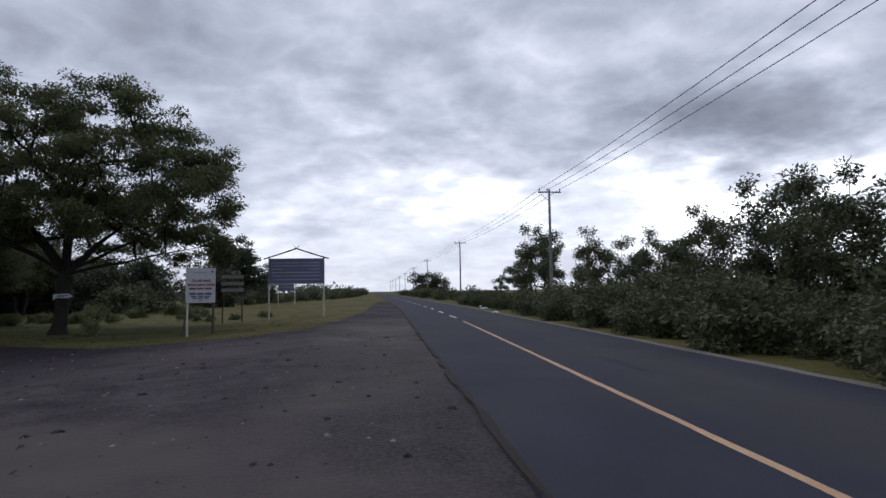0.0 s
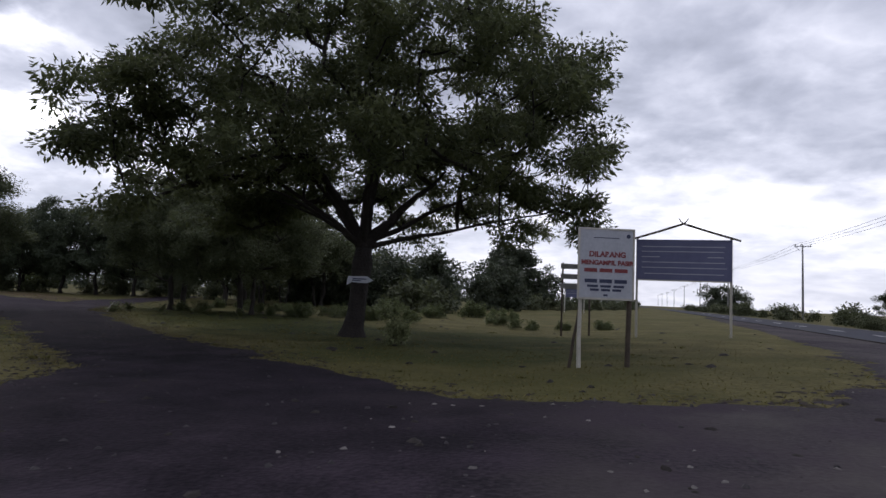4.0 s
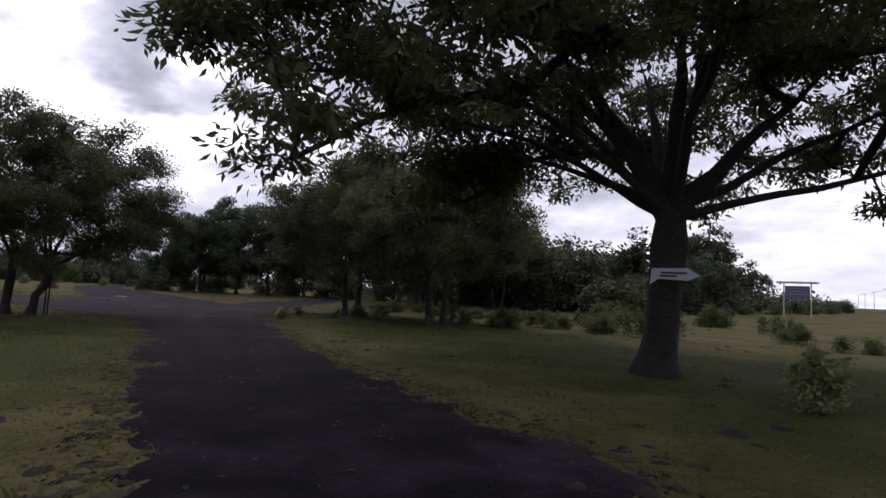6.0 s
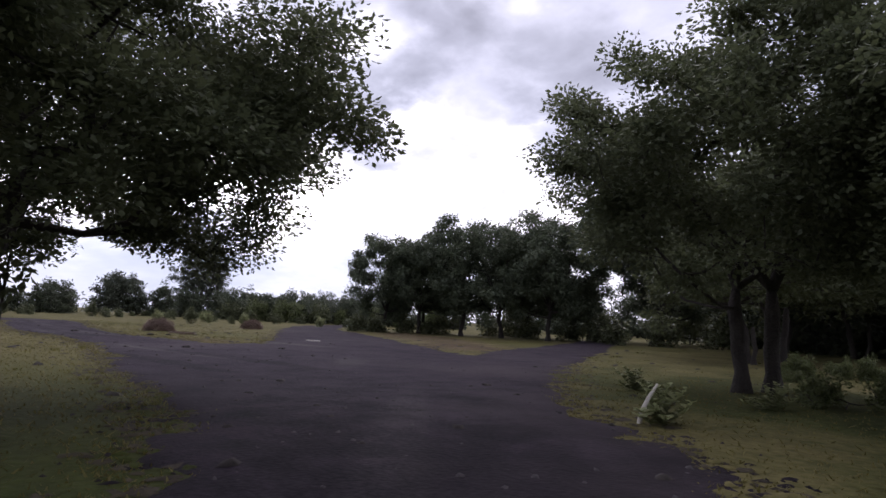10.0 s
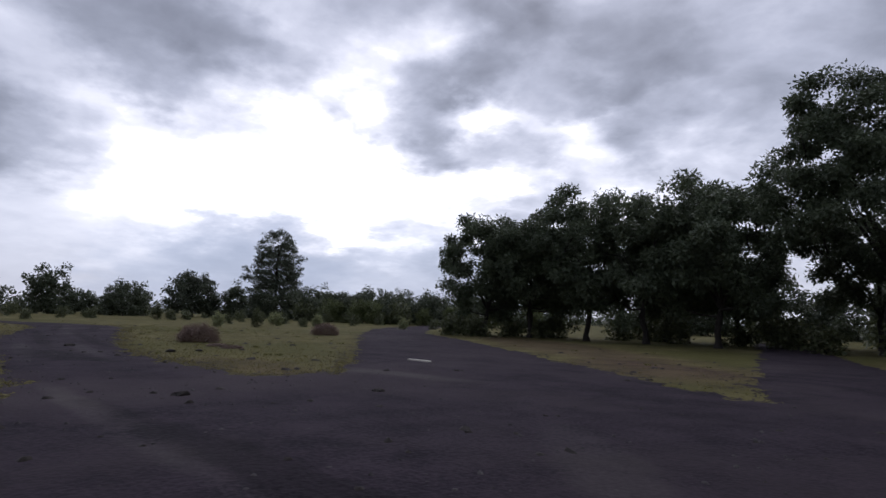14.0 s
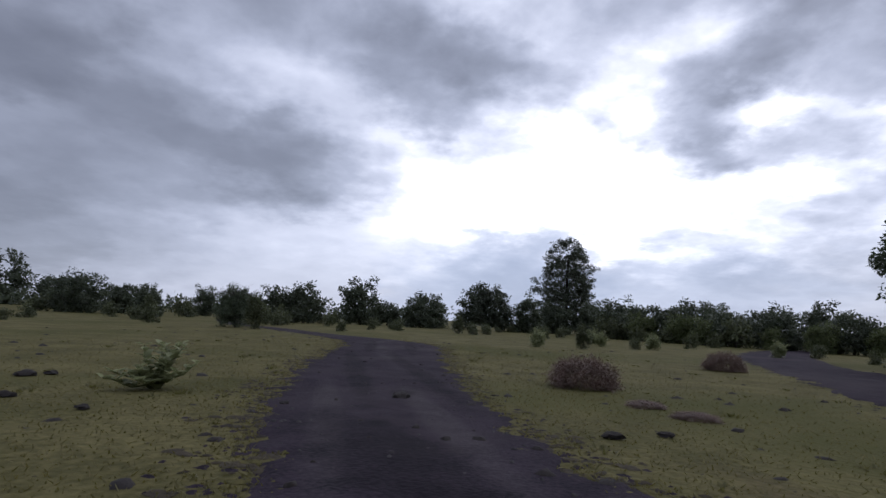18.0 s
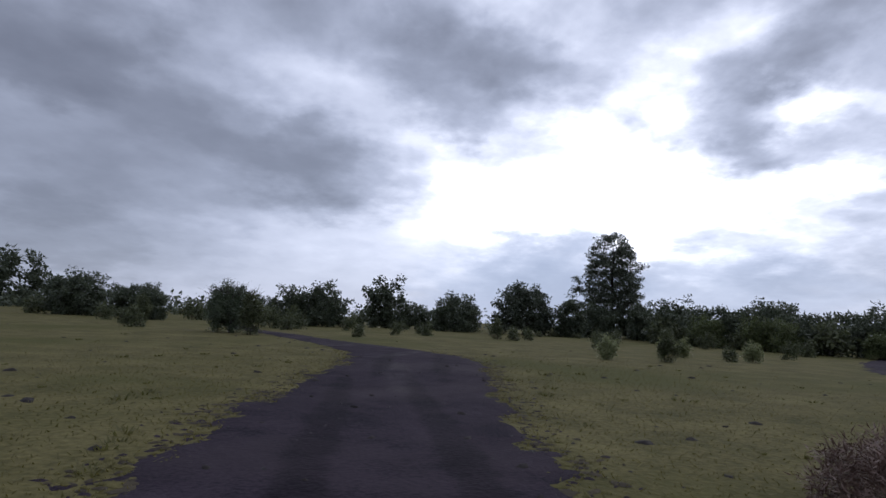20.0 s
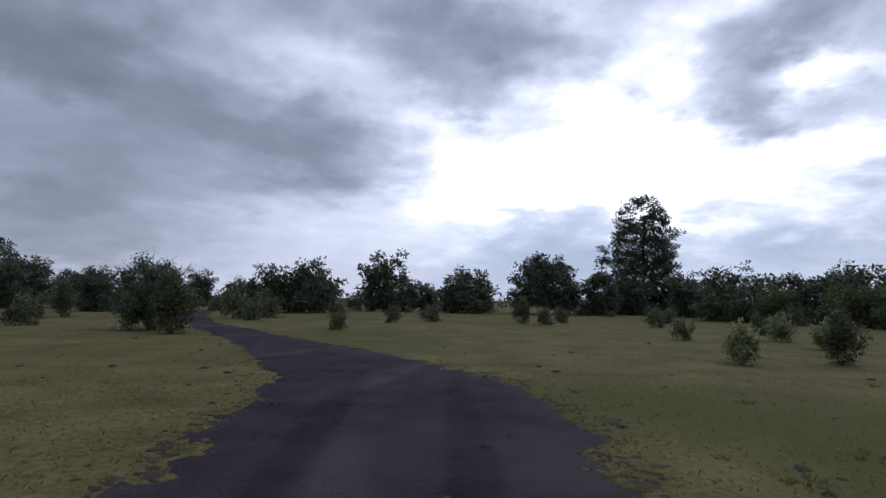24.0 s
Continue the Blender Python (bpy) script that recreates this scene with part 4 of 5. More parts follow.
ROAD_TREES = []
for s in range(3):
    r = np.random.default_rng(150 + s)
    tips = pads(r, crown_points(r, 27, (0, 0, 3.4), (1.75, 1.75, 2.7), 0.30, -0.85, 0.35), 3, 0.5, 0.3)
    ROAD_TREES.append(tree_meshes("roadside_tree", 155 + s, [wavy_stem(r, 0, 0, 1.5, (0.15, 0.1), 3), wavy_stem(r, 0.35, 0.1, 1.7, (0.5, 0.2), 3)], tips, 0.055, 0.50, 100, (0.165, 0.075), M_BARK2, M_LEAF_ROAD, 0.25, 0.8))
for k, (x, y, h) in enumerate([(14.4, 39.2, 6.0), (14.9, 55, 7.8), (14.3, 33.7, 5.2), (11.5, 21.5, 5.2), (9.9, 15.5, 5.2), (9.8, 12.6, 5.5), (9.6, 8.6, 5.5), (13.2, 17, 5.9), (12.8, 24.5, 5.4), (13.6, 11, 6.4), (13, 28.6, 4.7),
                               (16.5, 47, 5.2), (16, 63, 6.2), (24.1, 78.1, 10.4), (18.5, 72, 4.6), (20, 88, 4.5), (11, 4.5, 5.6), (13, -2, 5.8), (10.5, -7, 5.5)]):
    plant("roadside_tree", ROAD_TREES[k % 3], x, y, h / 6.3, (k * 83) % 360, "slender sparse-leaved tree in the roadside thicket", group="trees in the roadside thicket")

# bushes
BUSH = []
for s in range(3):
    r = np.random.default_rng(170 + s)
    tips = crown_points(r, 42, (0, 0, 0.72), (1.1, 1.1, 0.95), 0.25, -0.6, 0.3)
    for a in r.random(16) * 6.283:
        q = 0.45 + 0.5 * r.random()
        tips.append(np.array((q * math.cos(a), q * math.sin(a), 0.10 + 0.15 * r.random())))
    BUSH.append(tree_meshes("bush", 175 + s, [wavy_stem(r, 0, 0, 0.3, (0, 0), 2), wavy_stem(r, 0.2, 0.1, 0.3, (0.1, 0), 2)], tips, 0.03, 0.36, 66, (0.135, 0.07), M_BARK2, M_LEAF_BUSH, 0.15, 0.85))
BUSH_FAR = []
for s in range(3):
    r = np.random.default_rng(180 + s)
    BUSH_FAR.append(tree_meshes("far_bush", 185 + s, [wavy_stem(r, 0, 0, 0.3, (0, 0), 2)], crown_points(r, 34, (0, 0, 0.68), (1.15, 1.15, 1.0), 0.2, -0.7, 0.35), 0.03, 0.42, 26, (0.27, 0.14), M_BARK2, M_LEAF_BUSH, 0.15, 0.85))
k = 0
for y in np.arange(-4, 66, 1.9):
    for row in range(3 if y < 30 else 2):
        x = float(road_left(y)) + 8.3 + 2.2 * row + 0.7 * math.sin(2.1 * y + row)
        size = (1.0 + 0.25 * math.sin(1.3 * y + 2 * row) + 0.15 * row) * float(smooth(60, 15, y) * 0.35 + 0.62)
        if 37 < y < 42:
            continue
        plant("roadside_bush", BUSH[k % 3], x, y + 0.6 * row, size, (k * 71) % 360, "dense dark-green bush along the asphalt road", "bush", "roadside thicket", tall=1.0, parts=("stem", "foliage"))
        k += 1
for k, y in enumerate(np.arange(68, 230, 5.0)):
    plant("roadside_bush", BUSH_FAR[k % 3], float(road_left(y)) + 10.5 + 2 * math.sin(y), y, 0.95 + 0.3 * math.sin(2.2 * y), (k * 71) % 360, "dense dark-green bush along the asphalt road", "bush", "roadside thicket", parts=("stem", "foliage"))
    plant("roadside_bush", BUSH_FAR[(k + 1) % 3], float(road_left(y)) - 8.5 - 2 * math.sin(1.7 * y) - max(0, 150 - y) * 0.2, y + 30, 1.15 + 0.35 * math.sin(1.9 * y), (k * 37) % 360, "dense dark-green bush along the asphalt road", "bush", "roadside thicket", parts=("stem", "foliage"))

# undergrowth between and behind the trees, and shrubs out on the grass
bush_label = "low dark-green bush growing in the grass"
UNDER_NEAR = [(-29.2, 43.3, 0.45), (-27.4, 44.4, 0.55), (-25.2, 45.4, 0.55), (-23.2, 46.6, 0.6), (-21.4, 47.4, 0.45), (-33.6, 42.6, 0.5), (-24.0, 51.5, 0.8), (-21.5, 53, 0.7), (-10.2, 46.8, 0.42), (-16.5, 52, 0.6), (-20, 58, 0.9)]
UNDER_CLUMP = [(-72, 73, 0.9), (-67, 73.5, 0.8), (-63, 74, 0.9), (-75, 69.5, 1.1), (-69, 75, 1.1), (-59, 73, 1.1), (-56, 70, 0.9), (-61, 75, 1.1), (-76.5, 66.0, 1.0), (-74.8, 67.2, 0.8), (-53, 72, 1.1), (-50, 75, 1.2)]
UNDER_FAR = [(-28, 68, 1.9), (-36, 78, 1.9), (-42, 79.5, 2.0), (-39.5, 83, 2.1), (-48, 82, 1.9), (-53, 84, 2.0), (-79.6, 63.0, 1.1), (-78.3, 61.8, 0.8), (-80.8, 65.5, 1.0), (-76.5, 62.6, 0.9), (-58, 86, 2.0), (-66, 84, 1.8), (-74, 78, 1.7), (-31, 76, 2.0), (-25, 66, 1.7), (-45, 86, 2.3), (-33.5, 82, 2.2), (-50, 90, 2.3)]
for k, (x, y, z) in enumerate(UNDER_CLUMP + UNDER_FAR):
    plant("bush", BUSH_FAR[k % 3], x, y, z, (k * 77) % 360, bush_label, "bush", "undergrowth by the trees", parts=("stem", "foliage"))
LOW = []
for q in range(3):
    r = np.random.default_rng(190 + q)
    tips = []
    for k in range(5):
        c = (r.normal() * 0.75, r.normal() * 0.5, 0.30 + 0.25 * r.random())
        tips += crown_points(r, 11, c, (0.40, 0.40, 0.35 + 0.35 * r.random()), 0.2, -0.7, 0.4)
    LOW.append(tree_meshes("low_scrub", 195 + q, [wavy_stem(r, 0, 0, 0.2, (0, 0), 2)], [p for p in tips if p[2] > 0.06], 0.02, 0.24, 60, (0.12, 0.06), M_BARK2, M_LEAF_LIGHT, 0.0, 0.85))
for k, (x, y, z) in enumerate(UNDER_NEAR):
    plant("low_scrub", LOW[k % 3], x, y, 1.35 * z, (k * 77) % 360, "low straggling green scrub in the grass by the trees", "bush", "scrub by the trees", parts=("stem", "foliage"))
r = np.random.default_rng(199)
for k in range(26):
    x = -37.5 + 13.5 * (k + 0.8 * r.random()) / 26
    y = 48.0 + 0.12 * (x + 37) + 3.8 * r.random()
    plant("weed", LOW[k % 3], x, y, 0.24 + 0.30 * r.random() ** 2, (k * 67) % 360, "rank leafy weeds in the open grass behind the trees", "weed", "weeds in the open grass", tall=1.25, parts=("stem", "foliage"))
LIGHT_BUSH = tree_meshes("light_bush", 178, [wavy_stem(np.random.default_rng(179), 0, 0, 0.3, (0, 0), 2)], crown_points(np.random.default_rng(180), 60, (0, 0, 0.85), (1.0, 1.0, 1.1), 0.25, -0.7, 0.35), 0.03, 0.34, 80, (0.13, 0.065), M_BARK2, M_LEAF_LIGHT, 0.1, 0.85)
for k, (x, y, z) in enumerate([(-20.9, 43.4, 0.6), (-23.0, 44.2, 0.55), (-14.0, 44.4, 0.42), (-16.2, 47, 0.5), (-12.2, 45.6, 0.35), (-26.4, 43.2, 0.6)]):
    plant("low_scrub", LOW[k % 3], x, y, 1.4 * z, (k * 91) % 360, "low straggling green scrub in the grass by the trees", "bush", "scrub by the trees", parts=("stem", "foliage"))
for k, (x, y, z) in enumerate([(-37.2, 80.5, 3.3), (-32.5, 78.0, 2.8), (-41.5, 84.0, 3.4)]):
    plant("light_tree", LIGHT_BUSH, x, y, z, (k * 91) % 360, "light-green leafy tree behind the grass", "tree", "light trees behind the grass")
for k, (x, y, z) in enumerate([(-127.5, 76.5, 1.9), (-123.8, 76.8, 2.2), (-120.3, 77.6, 1.8), (-117.2, 79.5, 2.2), (-113.8, 81.5, 1.9), (-131.0, 75.0, 2.1), (-135.0, 74.0, 1.8), (-110.2, 84.5, 2.1), (-106.5, 88.0, 2.0), (-138.5, 73.2, 2.0), (-102.5, 91.5, 2.2)]):
    plant("green_bush", LIGHT_BUSH if k % 3 else BUSH_FAR[k % 2], x, y, z * (0.62 + 0.3 * abs(math.sin(2.3 * k))), (k * 91) % 360, "tall green bush in the thicket at the edge of the grass", "bush", "green thicket across the grass", parts=("stem", "foliage"))
SHRUBS_NEAR = [(-110.2, 34.7, 1.25), (-119.0, 37.9, 1.3), (-123.4, 41.0, 1.5), (-121.0, 49.3, 1.6), (-124.0, 25.4, 2.3), (-127, 27.5, 2.6), (-121.6, 27.6, 1.8), (-130, 33, 1.6), (-133, 41, 1.4), (-126, 52, 1.6)]
SHRUBS_FAR = [(-119, 57, 1.5), (-111, 60, 1.5), (-127, 62, 1.7), (-104, 66, 1.4), (-110, 18, 1.8), (-118, 14, 1.6), (-128, 8, 1.8), (-108, 9, 1.5), (-99, 12, 1.0), (-122, 70, 1.8), (-113, 74, 1.7), (-97, 57, 1.0), (-105, 52, 1.1), (-88, 69, 1.0), (-95, 71, 1.3)]
for k, (x, y, h) in enumerate(SHRUBS_NEAR + SHRUBS_FAR):
    plant("bush", BUSH_FAR[k % 3], x, y, h / 2.7, (k * 57) % 360, bush_label, "bush", "shrubs out on the grass", tall=1.4, parts=("stem", "foliage"))
SLIM_TIPS = crown_points(np.random.default_rng(205), 58, (0, 0, 1.05), (0.58, 0.58, 0.95), 0.15, -0.95, 0.3)
SLIM = tree_meshes("slim_shrub", 206, [wavy_stem(np.random.default_rng(207), 0, 0, 0.5, (0, 0), 2), wavy_stem(np.random.default_rng(208), 0.12, 0.05, 0.5, (0.1, 0), 2)], SLIM_TIPS, 0.025, 0.26, 60, (0.12, 0.06), M_BARK2, M_LEAF_BUSH, 0.0, 0.9)
for k, (x, y, h) in enumerate([(-93.9, 51.5, 1.80), (-104.6, 27.6, 3.0), (-121.5, 14.2, 2.7), (-122.5, 48.0, 2.2)]):
    plant("bush", SLIM, x, y, h / 2.1, (k * 57) % 360, "slim upright dark-green shrub growing in the grass", "bush", "shrubs out on the grass", tall=1.0, parts=("stem", "foliage"))
r = np.random.default_rng(209)
for k in range(46):
    a = -2.55 + 2.45 * (k + 0.9 * r.random()) / 46
    d = 86 + 16 * r.random()
    x, y = -62 + d * math.sin(a) * 1.02, 42 + d * math.cos(a) * 0.85
    plant("bush", BUSH_FAR[k % 3], x, y, 0.4 + 1.1 * r.random() ** 1.6, (k * 61) % 360, "dark bush at the edge of the far woods", "bush", "bushes at the far edge of the grass", tall=0.75 + 0.4 * r.random(), parts=("stem", "foliage"))

# big-leaved pale shrubs
r = np.random.default_rng(210)
PALE = tree_meshes("pale_shrub", 211, [wavy_stem(r, 0, 0, 0.35, (0, 0), 2), wavy_stem(r, 0.1, 0.1, 0.4, (0.2, 0.1), 2)], crown_points(r, 78, (0, 0, 0.85), (0.66, 0.66, 0.85), 0.15, -0.95, 0.5), 0.025, 0.24, 30, (0.16, 0.09), M_BARK2, M_LEAF_PALE, 0.0, 0.9)
pale_label = "pale grey-green broad-leaved shrub in cropped grass"
for k, (x, y, h) in enumerate([(-16.1, 29.6, 1.05), (-93.9, 48.3, 1.45), (-104.0, 56.5, 1.5), (-99.5, 55.4, 1.4), (-97.2, 58.6, 1.4), (-93, 66, 1.4)]):
    plant("pale_shrub", PALE, x, y, h / 1.9, k * 80, pale_label, "shrub", "pale shrubs on the grass", parts=("stem", "foliage"))
r = np.random.default_rng(214)


def milkweed_meshes(rng):
    """Sprawling stalks with pairs of broad folded leaves up each of them."""
    stalks, lv, lf = [], [], []
    for k in range(14):
        v, f = [], []
        a = 6.283 * k / 14 + rng.normal() * 0.4
        reach, high = (0.15 + 0.62 * rng.random()), 0.22 + 0.42 * rng.random()
        pts = [np.array((reach * q * math.cos(a) * 1.25, reach * q * math.sin(a) * 0.8, high * q ** 0.7 - 0.02)) + rng.normal(size=3) * 0.02 for q in np.linspace(0, 1, 6)]
        tube(pts, [0.018, 0.016, 0.014, 0.012, 0.010, 0.006], 5, v, f)
        stalks.append(mesh_of("milkweed_stalk", v, f, M_LEAF_PALE))
        for q in np.linspace(0.14, 1.0, 8):
            n = min(int(q * 5), 4)
            p = pts[n] + (pts[n + 1] - pts[n]) * (q * 5 - n)
            spin = rng.random() * 3.14
            for side in (0, math.pi):
                b = spin + side + rng.normal() * 0.25
                d = np.array((math.cos(b), math.sin(b), 0.5 + 0.7 * rng.random()))
                d /= np.linalg.norm(d)
                e = np.cross(d, (0, 0, 1.0))
                e /= np.linalg.norm(e)
                u = np.cross(e, d)
                long = (0.12 + 0.08 * rng.random()) * (1.15 - 0.4 * q)
                wide = long * (0.32 + 0.08 * rng.random())
                o = len(lv)
                for g, h in ((0, 0), (0.22, 0.78), (0.55, 1.0), (0.86, 0.62)):
                    m = p + d * long * g - u * long * 0.3 * g * g
                    if h == 0:
                        lv.append(m)
                        continue
                    lv.extend([m + e * wide * h + u * wide * 0.35 * h, m, m - e * wide * h + u * wide * 0.35 * h])
                lv.append(p + d * long - u * long * 0.3)
                lf.extend([(o, o + 1, o + 2), (o, o + 2, o + 3), (o + 1, o + 4, o + 5, o + 2), (o + 2, o + 5, o + 6, o + 3), (o + 4, o + 7, o + 8, o + 5), (o + 5, o + 8, o + 9, o + 6), (o + 7, o + 10, o + 8), (o + 8, o + 10, o + 9)])
    return stalks + [mesh_of("milkweed_leaves", lv, lf, M_LEAF_PALE, True)]


MILK = milkweed_meshes(r)
for x, y, z, t in [(-65.6, 32.05, 1.35, 165), (-34.4, 38.0, 0.8, 120), (-31.6, 41.0, 0.8, 20), (-34.2, 41.2, 0.7, 75), (-37.2, 42.0, 0.75, 200), (-29.0, 40.9, 0.7, 300)]:
    plant("milkweed", MILK, x, y, z, t, "low sprawling milkweed with broad pale leaves", "shrub", "milkweed beside the track", tall=1.0, parts=["stalk"] * 14 + ["foliage"])

# dry brown bushes
r = np.random.default_rng(220)
DRY = tree_meshes("dry_bush", 221, [wavy_stem(r, 0, 0, 0.1, (0, 0), 2)], [p for p in crown_points(r, 380, (0, 0, 0.25), (1.0, 1.0, 0.68), 0.5, -0.5, 0.15) if p[2] > 0.03], 0.02, 0.15, 34, (0.11, 0.015), M_LEAF_DRY, M_LEAF_DRY, -0.2, 0.9, 0.004)
for x, y, z, q in [(-68.2, 41.3, 0.90, 0.92), (-76.2, 50.5, 0.86, 0.95), (-63.6, 41.5, 0.40, 0.42), (-65.0, 41.3, 0.42, 0.36)]:
    plant("dry_bush", DRY, x, y, z, x * 50 % 360, "domed dry brown leafless bush in the grass" if z > 0.6 else "low flattened mound of dry twigs in the grass", "bush", "dry bushes on the grass", tall=q, parts=("stem", "brush"))

# thorny thicket beside the bend
thorn = thing("thorn_thicket", -107.5, 25.6, spot(-107.5, 25.6) - 0.03, "dark thorny thicket with bare twigs on top", "bush")
thorn.matrix_world = pose(-107.5, 25.6, spot(-107.5, 25.6) - 0.03) @ Matrix.Diagonal((1.14, 1.14, 1.48, 1.0))
r = np.random.default_rng(230)
TH = tree_meshes("thorn", 231, [wavy_stem(r, -0.5, 0, 0.6, (0, 0), 2), wavy_stem(r, 0.6, 0.2, 0.6, (0, 0), 2)], crown_points(r, 150, (0, 0, 1.15), (1.45, 1.45, 1.2), 0.2, -0.9, 0.2), 0.05, 0.36, 95, (0.12, 0.06), M_BARK2, M_LEAF_CLUMP, 0.1, 0.8)
part_mesh("stem", TH[0], thorn)
part_mesh("foliage", TH[1], thorn)
v, f = [], []
for k in range(150):
    a, rr = 6.283 * r.random(), 1.5 * r.random() ** 0.5
    p = np.array((rr * math.cos(a), rr * math.sin(a), 1.75 + 0.5 * (1 - rr / 1.6)))
    d = np.array((math.cos(a) * 0.7, math.sin(a) * 0.7, 0.55)) + r.normal(size=3) * 0.3
    tube([p, p + d * 0.22, p + d * 0.45 + r.normal(size=3) * 0.08], [0.012, 0.008, 0.003], 3, v, f)
part_mesh("twiggery", mesh_of("thorn_twigs", v, f, M_BARK2), thorn, "bare dark spreading twigs")


# ------------------------------------------------------------------ the roadside signs
def board_text(parent, text, size, x, z, mat, depth):
    cu = bpy.data.curves.new("lettering", "FONT")
    cu.body, cu.size, cu.align_x, cu.align_y, cu.extrude = text, size, "CENTER", "CENTER", 0.003
    cu.offset = 0.006
    tmp = bpy.data.objects.new("lettering_tmp", cu)
    scene.collection.objects.link(tmp)
    dg = bpy.context.evaluated_depsgraph_get()
    me = bpy.data.meshes.new_from_object(tmp.evaluated_get(dg))
    bpy.data.objects.remove(tmp)
    me.transform(pose(x, depth, z, 90, 0, 0))
    me.materials.clear()
    me.materials.append(mat)
    return part_mesh("lettering", me, parent, "faded painted letters")


def stake(parent, name, x, y, z0, z1, r, mat, lean=0.0, label="", sides=7, seed=1):
    q = random.Random(seed)
    pts = [(x + lean * k / 4 + q.uniform(-0.012, 0.012), y + q.uniform(-0.012, 0.012), z0 + (z1 - z0) * k / 4) for k in range(5)]
    v, f = tube(pts, [r * 1.1, r, r * 0.98, r * 0.95, r * 0.9], sides, [], [])
    return part_mesh(name, mesh_of(name, v, f, mat, True), parent, label)


# white warning board
ws = thing("warning_sign", -10.14, 25.8, spot(-10.14, 25.8), "white warning board on two wooden posts in the grass", "sign", turn=16)
b = bmesh.new()
ws_board = part("board", box(b, -0.57, 0.57, -0.035, -0.005, 1.47, 2.93, 0.006), M_BOARD_WHITE, ws, "weathered white painted board")
for nm, x0, x1, z0, z1 in [("trim", -0.59, 0.59, 2.93, 2.97), ("trim", -0.59, 0.59, 1.43, 1.47), ("trim", -0.61, -0.57, 1.43, 2.97), ("trim", 0.57, 0.61, 1.43, 2.97)]:
    b = bmesh.new()
    part(nm, box(b, x0, x1, -0.045, 0.0, z0, z1, 0.004), M_WOOD_PALE, ws)
stake(ws, "post", -0.53, 0.04, -0.2, 2.90, 0.045, M_WOOD_PALE, 0.0, "pale painted post", seed=2)
stake(ws, "post", 0.52, 0.05, -0.2, 2.88, 0.055, M_WOOD_DARK, 0.02, "dark round wooden post", seed=3)
stake(ws, "prop", -0.74, 0.10, -0.2, 1.3, 0.035, M_WOOD_DARK, 0.22, "dark leaning stick", seed=4)
board_text(ws_board, "DILARANG", 0.16, 0.02, 2.40, M_RED, -0.040)
board_text(ws_board, "MENGAMBIL PASIR", 0.135, 0.02, 2.22, M_RED, -0.040)
for z, w, h, mat in [(2.06, 0.98, 0.08, M_RED), (1.83, 0.96, 0.08, M_INK), (1.72, 0.84, 0.05, M_INK), (1.64, 0.72, 0.05, M_INK), (1.53, 0.14, 0.04, M_INK), (2.76, 0.60, 0.015, M_INK)]:
    n = 3 if w > 0.5 and h > 0.03 else 1
    for k in range(n):
        b = bmesh.new()
        x0 = -w / 2 + w * k / n + 0.02
        part("text_bar", box(b, x0, x0 + w / n - 0.05, -0.041, -0.036, z - h / 2, z + h / 2), mat, ws_board)
b = bmesh.new()
bmesh.ops.create_cone(b, cap_ends=True, segments=14, radius1=0.045, radius2=0.045, depth=0.005, matrix=pose(0.47, -0.038, 2.81, 90, 0, 0))
part("emblem", b, M_INK, ws_board)

# large blue board with a little roof
bs = thing("roofed_sign", -7.03, 38.45, spot(-7.03, 38.45), "large faded blue board under an open wooden gable", "sign", turn=-4)
b = bmesh.new()
bs_board = part("board", box(b, -1.75, 1.75, -0.05, -0.01, 2.30, 3.90, 0.008), M_BOARD_BLUE, bs)
for nm, x0, x1, z0, z1 in [("trim", -1.78, 1.78, 3.90, 3.95), ("trim", -1.78, 1.78, 2.25, 2.30), ("trim", -1.80, -1.75, 2.25, 3.95), ("trim", 1.75, 1.80, 2.25, 3.95)]:
    b = bmesh.new()
    part(nm, box(b, x0, x1, -0.06, 0.0, z0, z1, 0.004), M_WOOD_PALE if z1 < 2.5 else M_BOARD_BLUE, bs)
for x in (-1.78, 1.78):
    b = bmesh.new()
    part("post", box(b, x - 0.045, x + 0.045, 0.0, 0.09, -0.3, 4.05, 0.008), M_WOOD_PALE, bs, "pale painted post")
for k, (z, x0, x1) in enumerate([(3.66, -1.6, 1.55), (3.46, -1.6, 1.5), (3.24, -1.6, -0.9), (3.24, 0.9, 1.5), (3.02, -1.6, 1.55), (2.80, -1.6, 1.6), (2.55, -1.5, 1.5)]):
    b = bmesh.new()
    part("text_bar", box(b, x0, x1, -0.056, -0.051, z - 0.016, z + 0.016), M_BOARD_WHITE, bs_board)
for sgn in (-1, 1):
    v, f = tube([(-sgn * 0.04, -0.05, 4.62), (sgn * 1.0, -0.05, 4.27), (sgn * 2.12, -0.05, 3.92)], [0.045, 0.045, 0.04], 6, [], [])
    part_mesh("rafter", mesh_of("rafter", v, f, M_WOOD_DARK), bs, "dark weathered rafter of the open gable")
    v, f = tube([(0, -0.05, 4.60), (sgn * 0.10, -0.05, 4.70), (sgn * 0.20, -0.05, 4.84)], [0.03, 0.026, 0.012], 6, [], [])
    part_mesh("roof_horn", mesh_of("roof_horn", v, f, M_WOOD_DARK), bs)

# three bare planks on posts
tb = thing("plank_sign", -11.3, 39.7, spot(-11.3, 39.7), "three weathered grey planks on two posts in the grass", "sign", turn=17)
for z in (2.95, 2.50, 2.06):
    b = bmesh.new()
    part("plank", box(b, -0.72, 0.72, -0.03, 0.0, z, z + 0.23, 0.005), M_CONCRETE, tb, "weathered grey plank")
for x in (-0.62, 0.62):
    stake(tb, "post", x, 0.05, -0.25, 3.22, 0.045, M_WOOD_DARK, 0.01, seed=int(9 + x * 5))

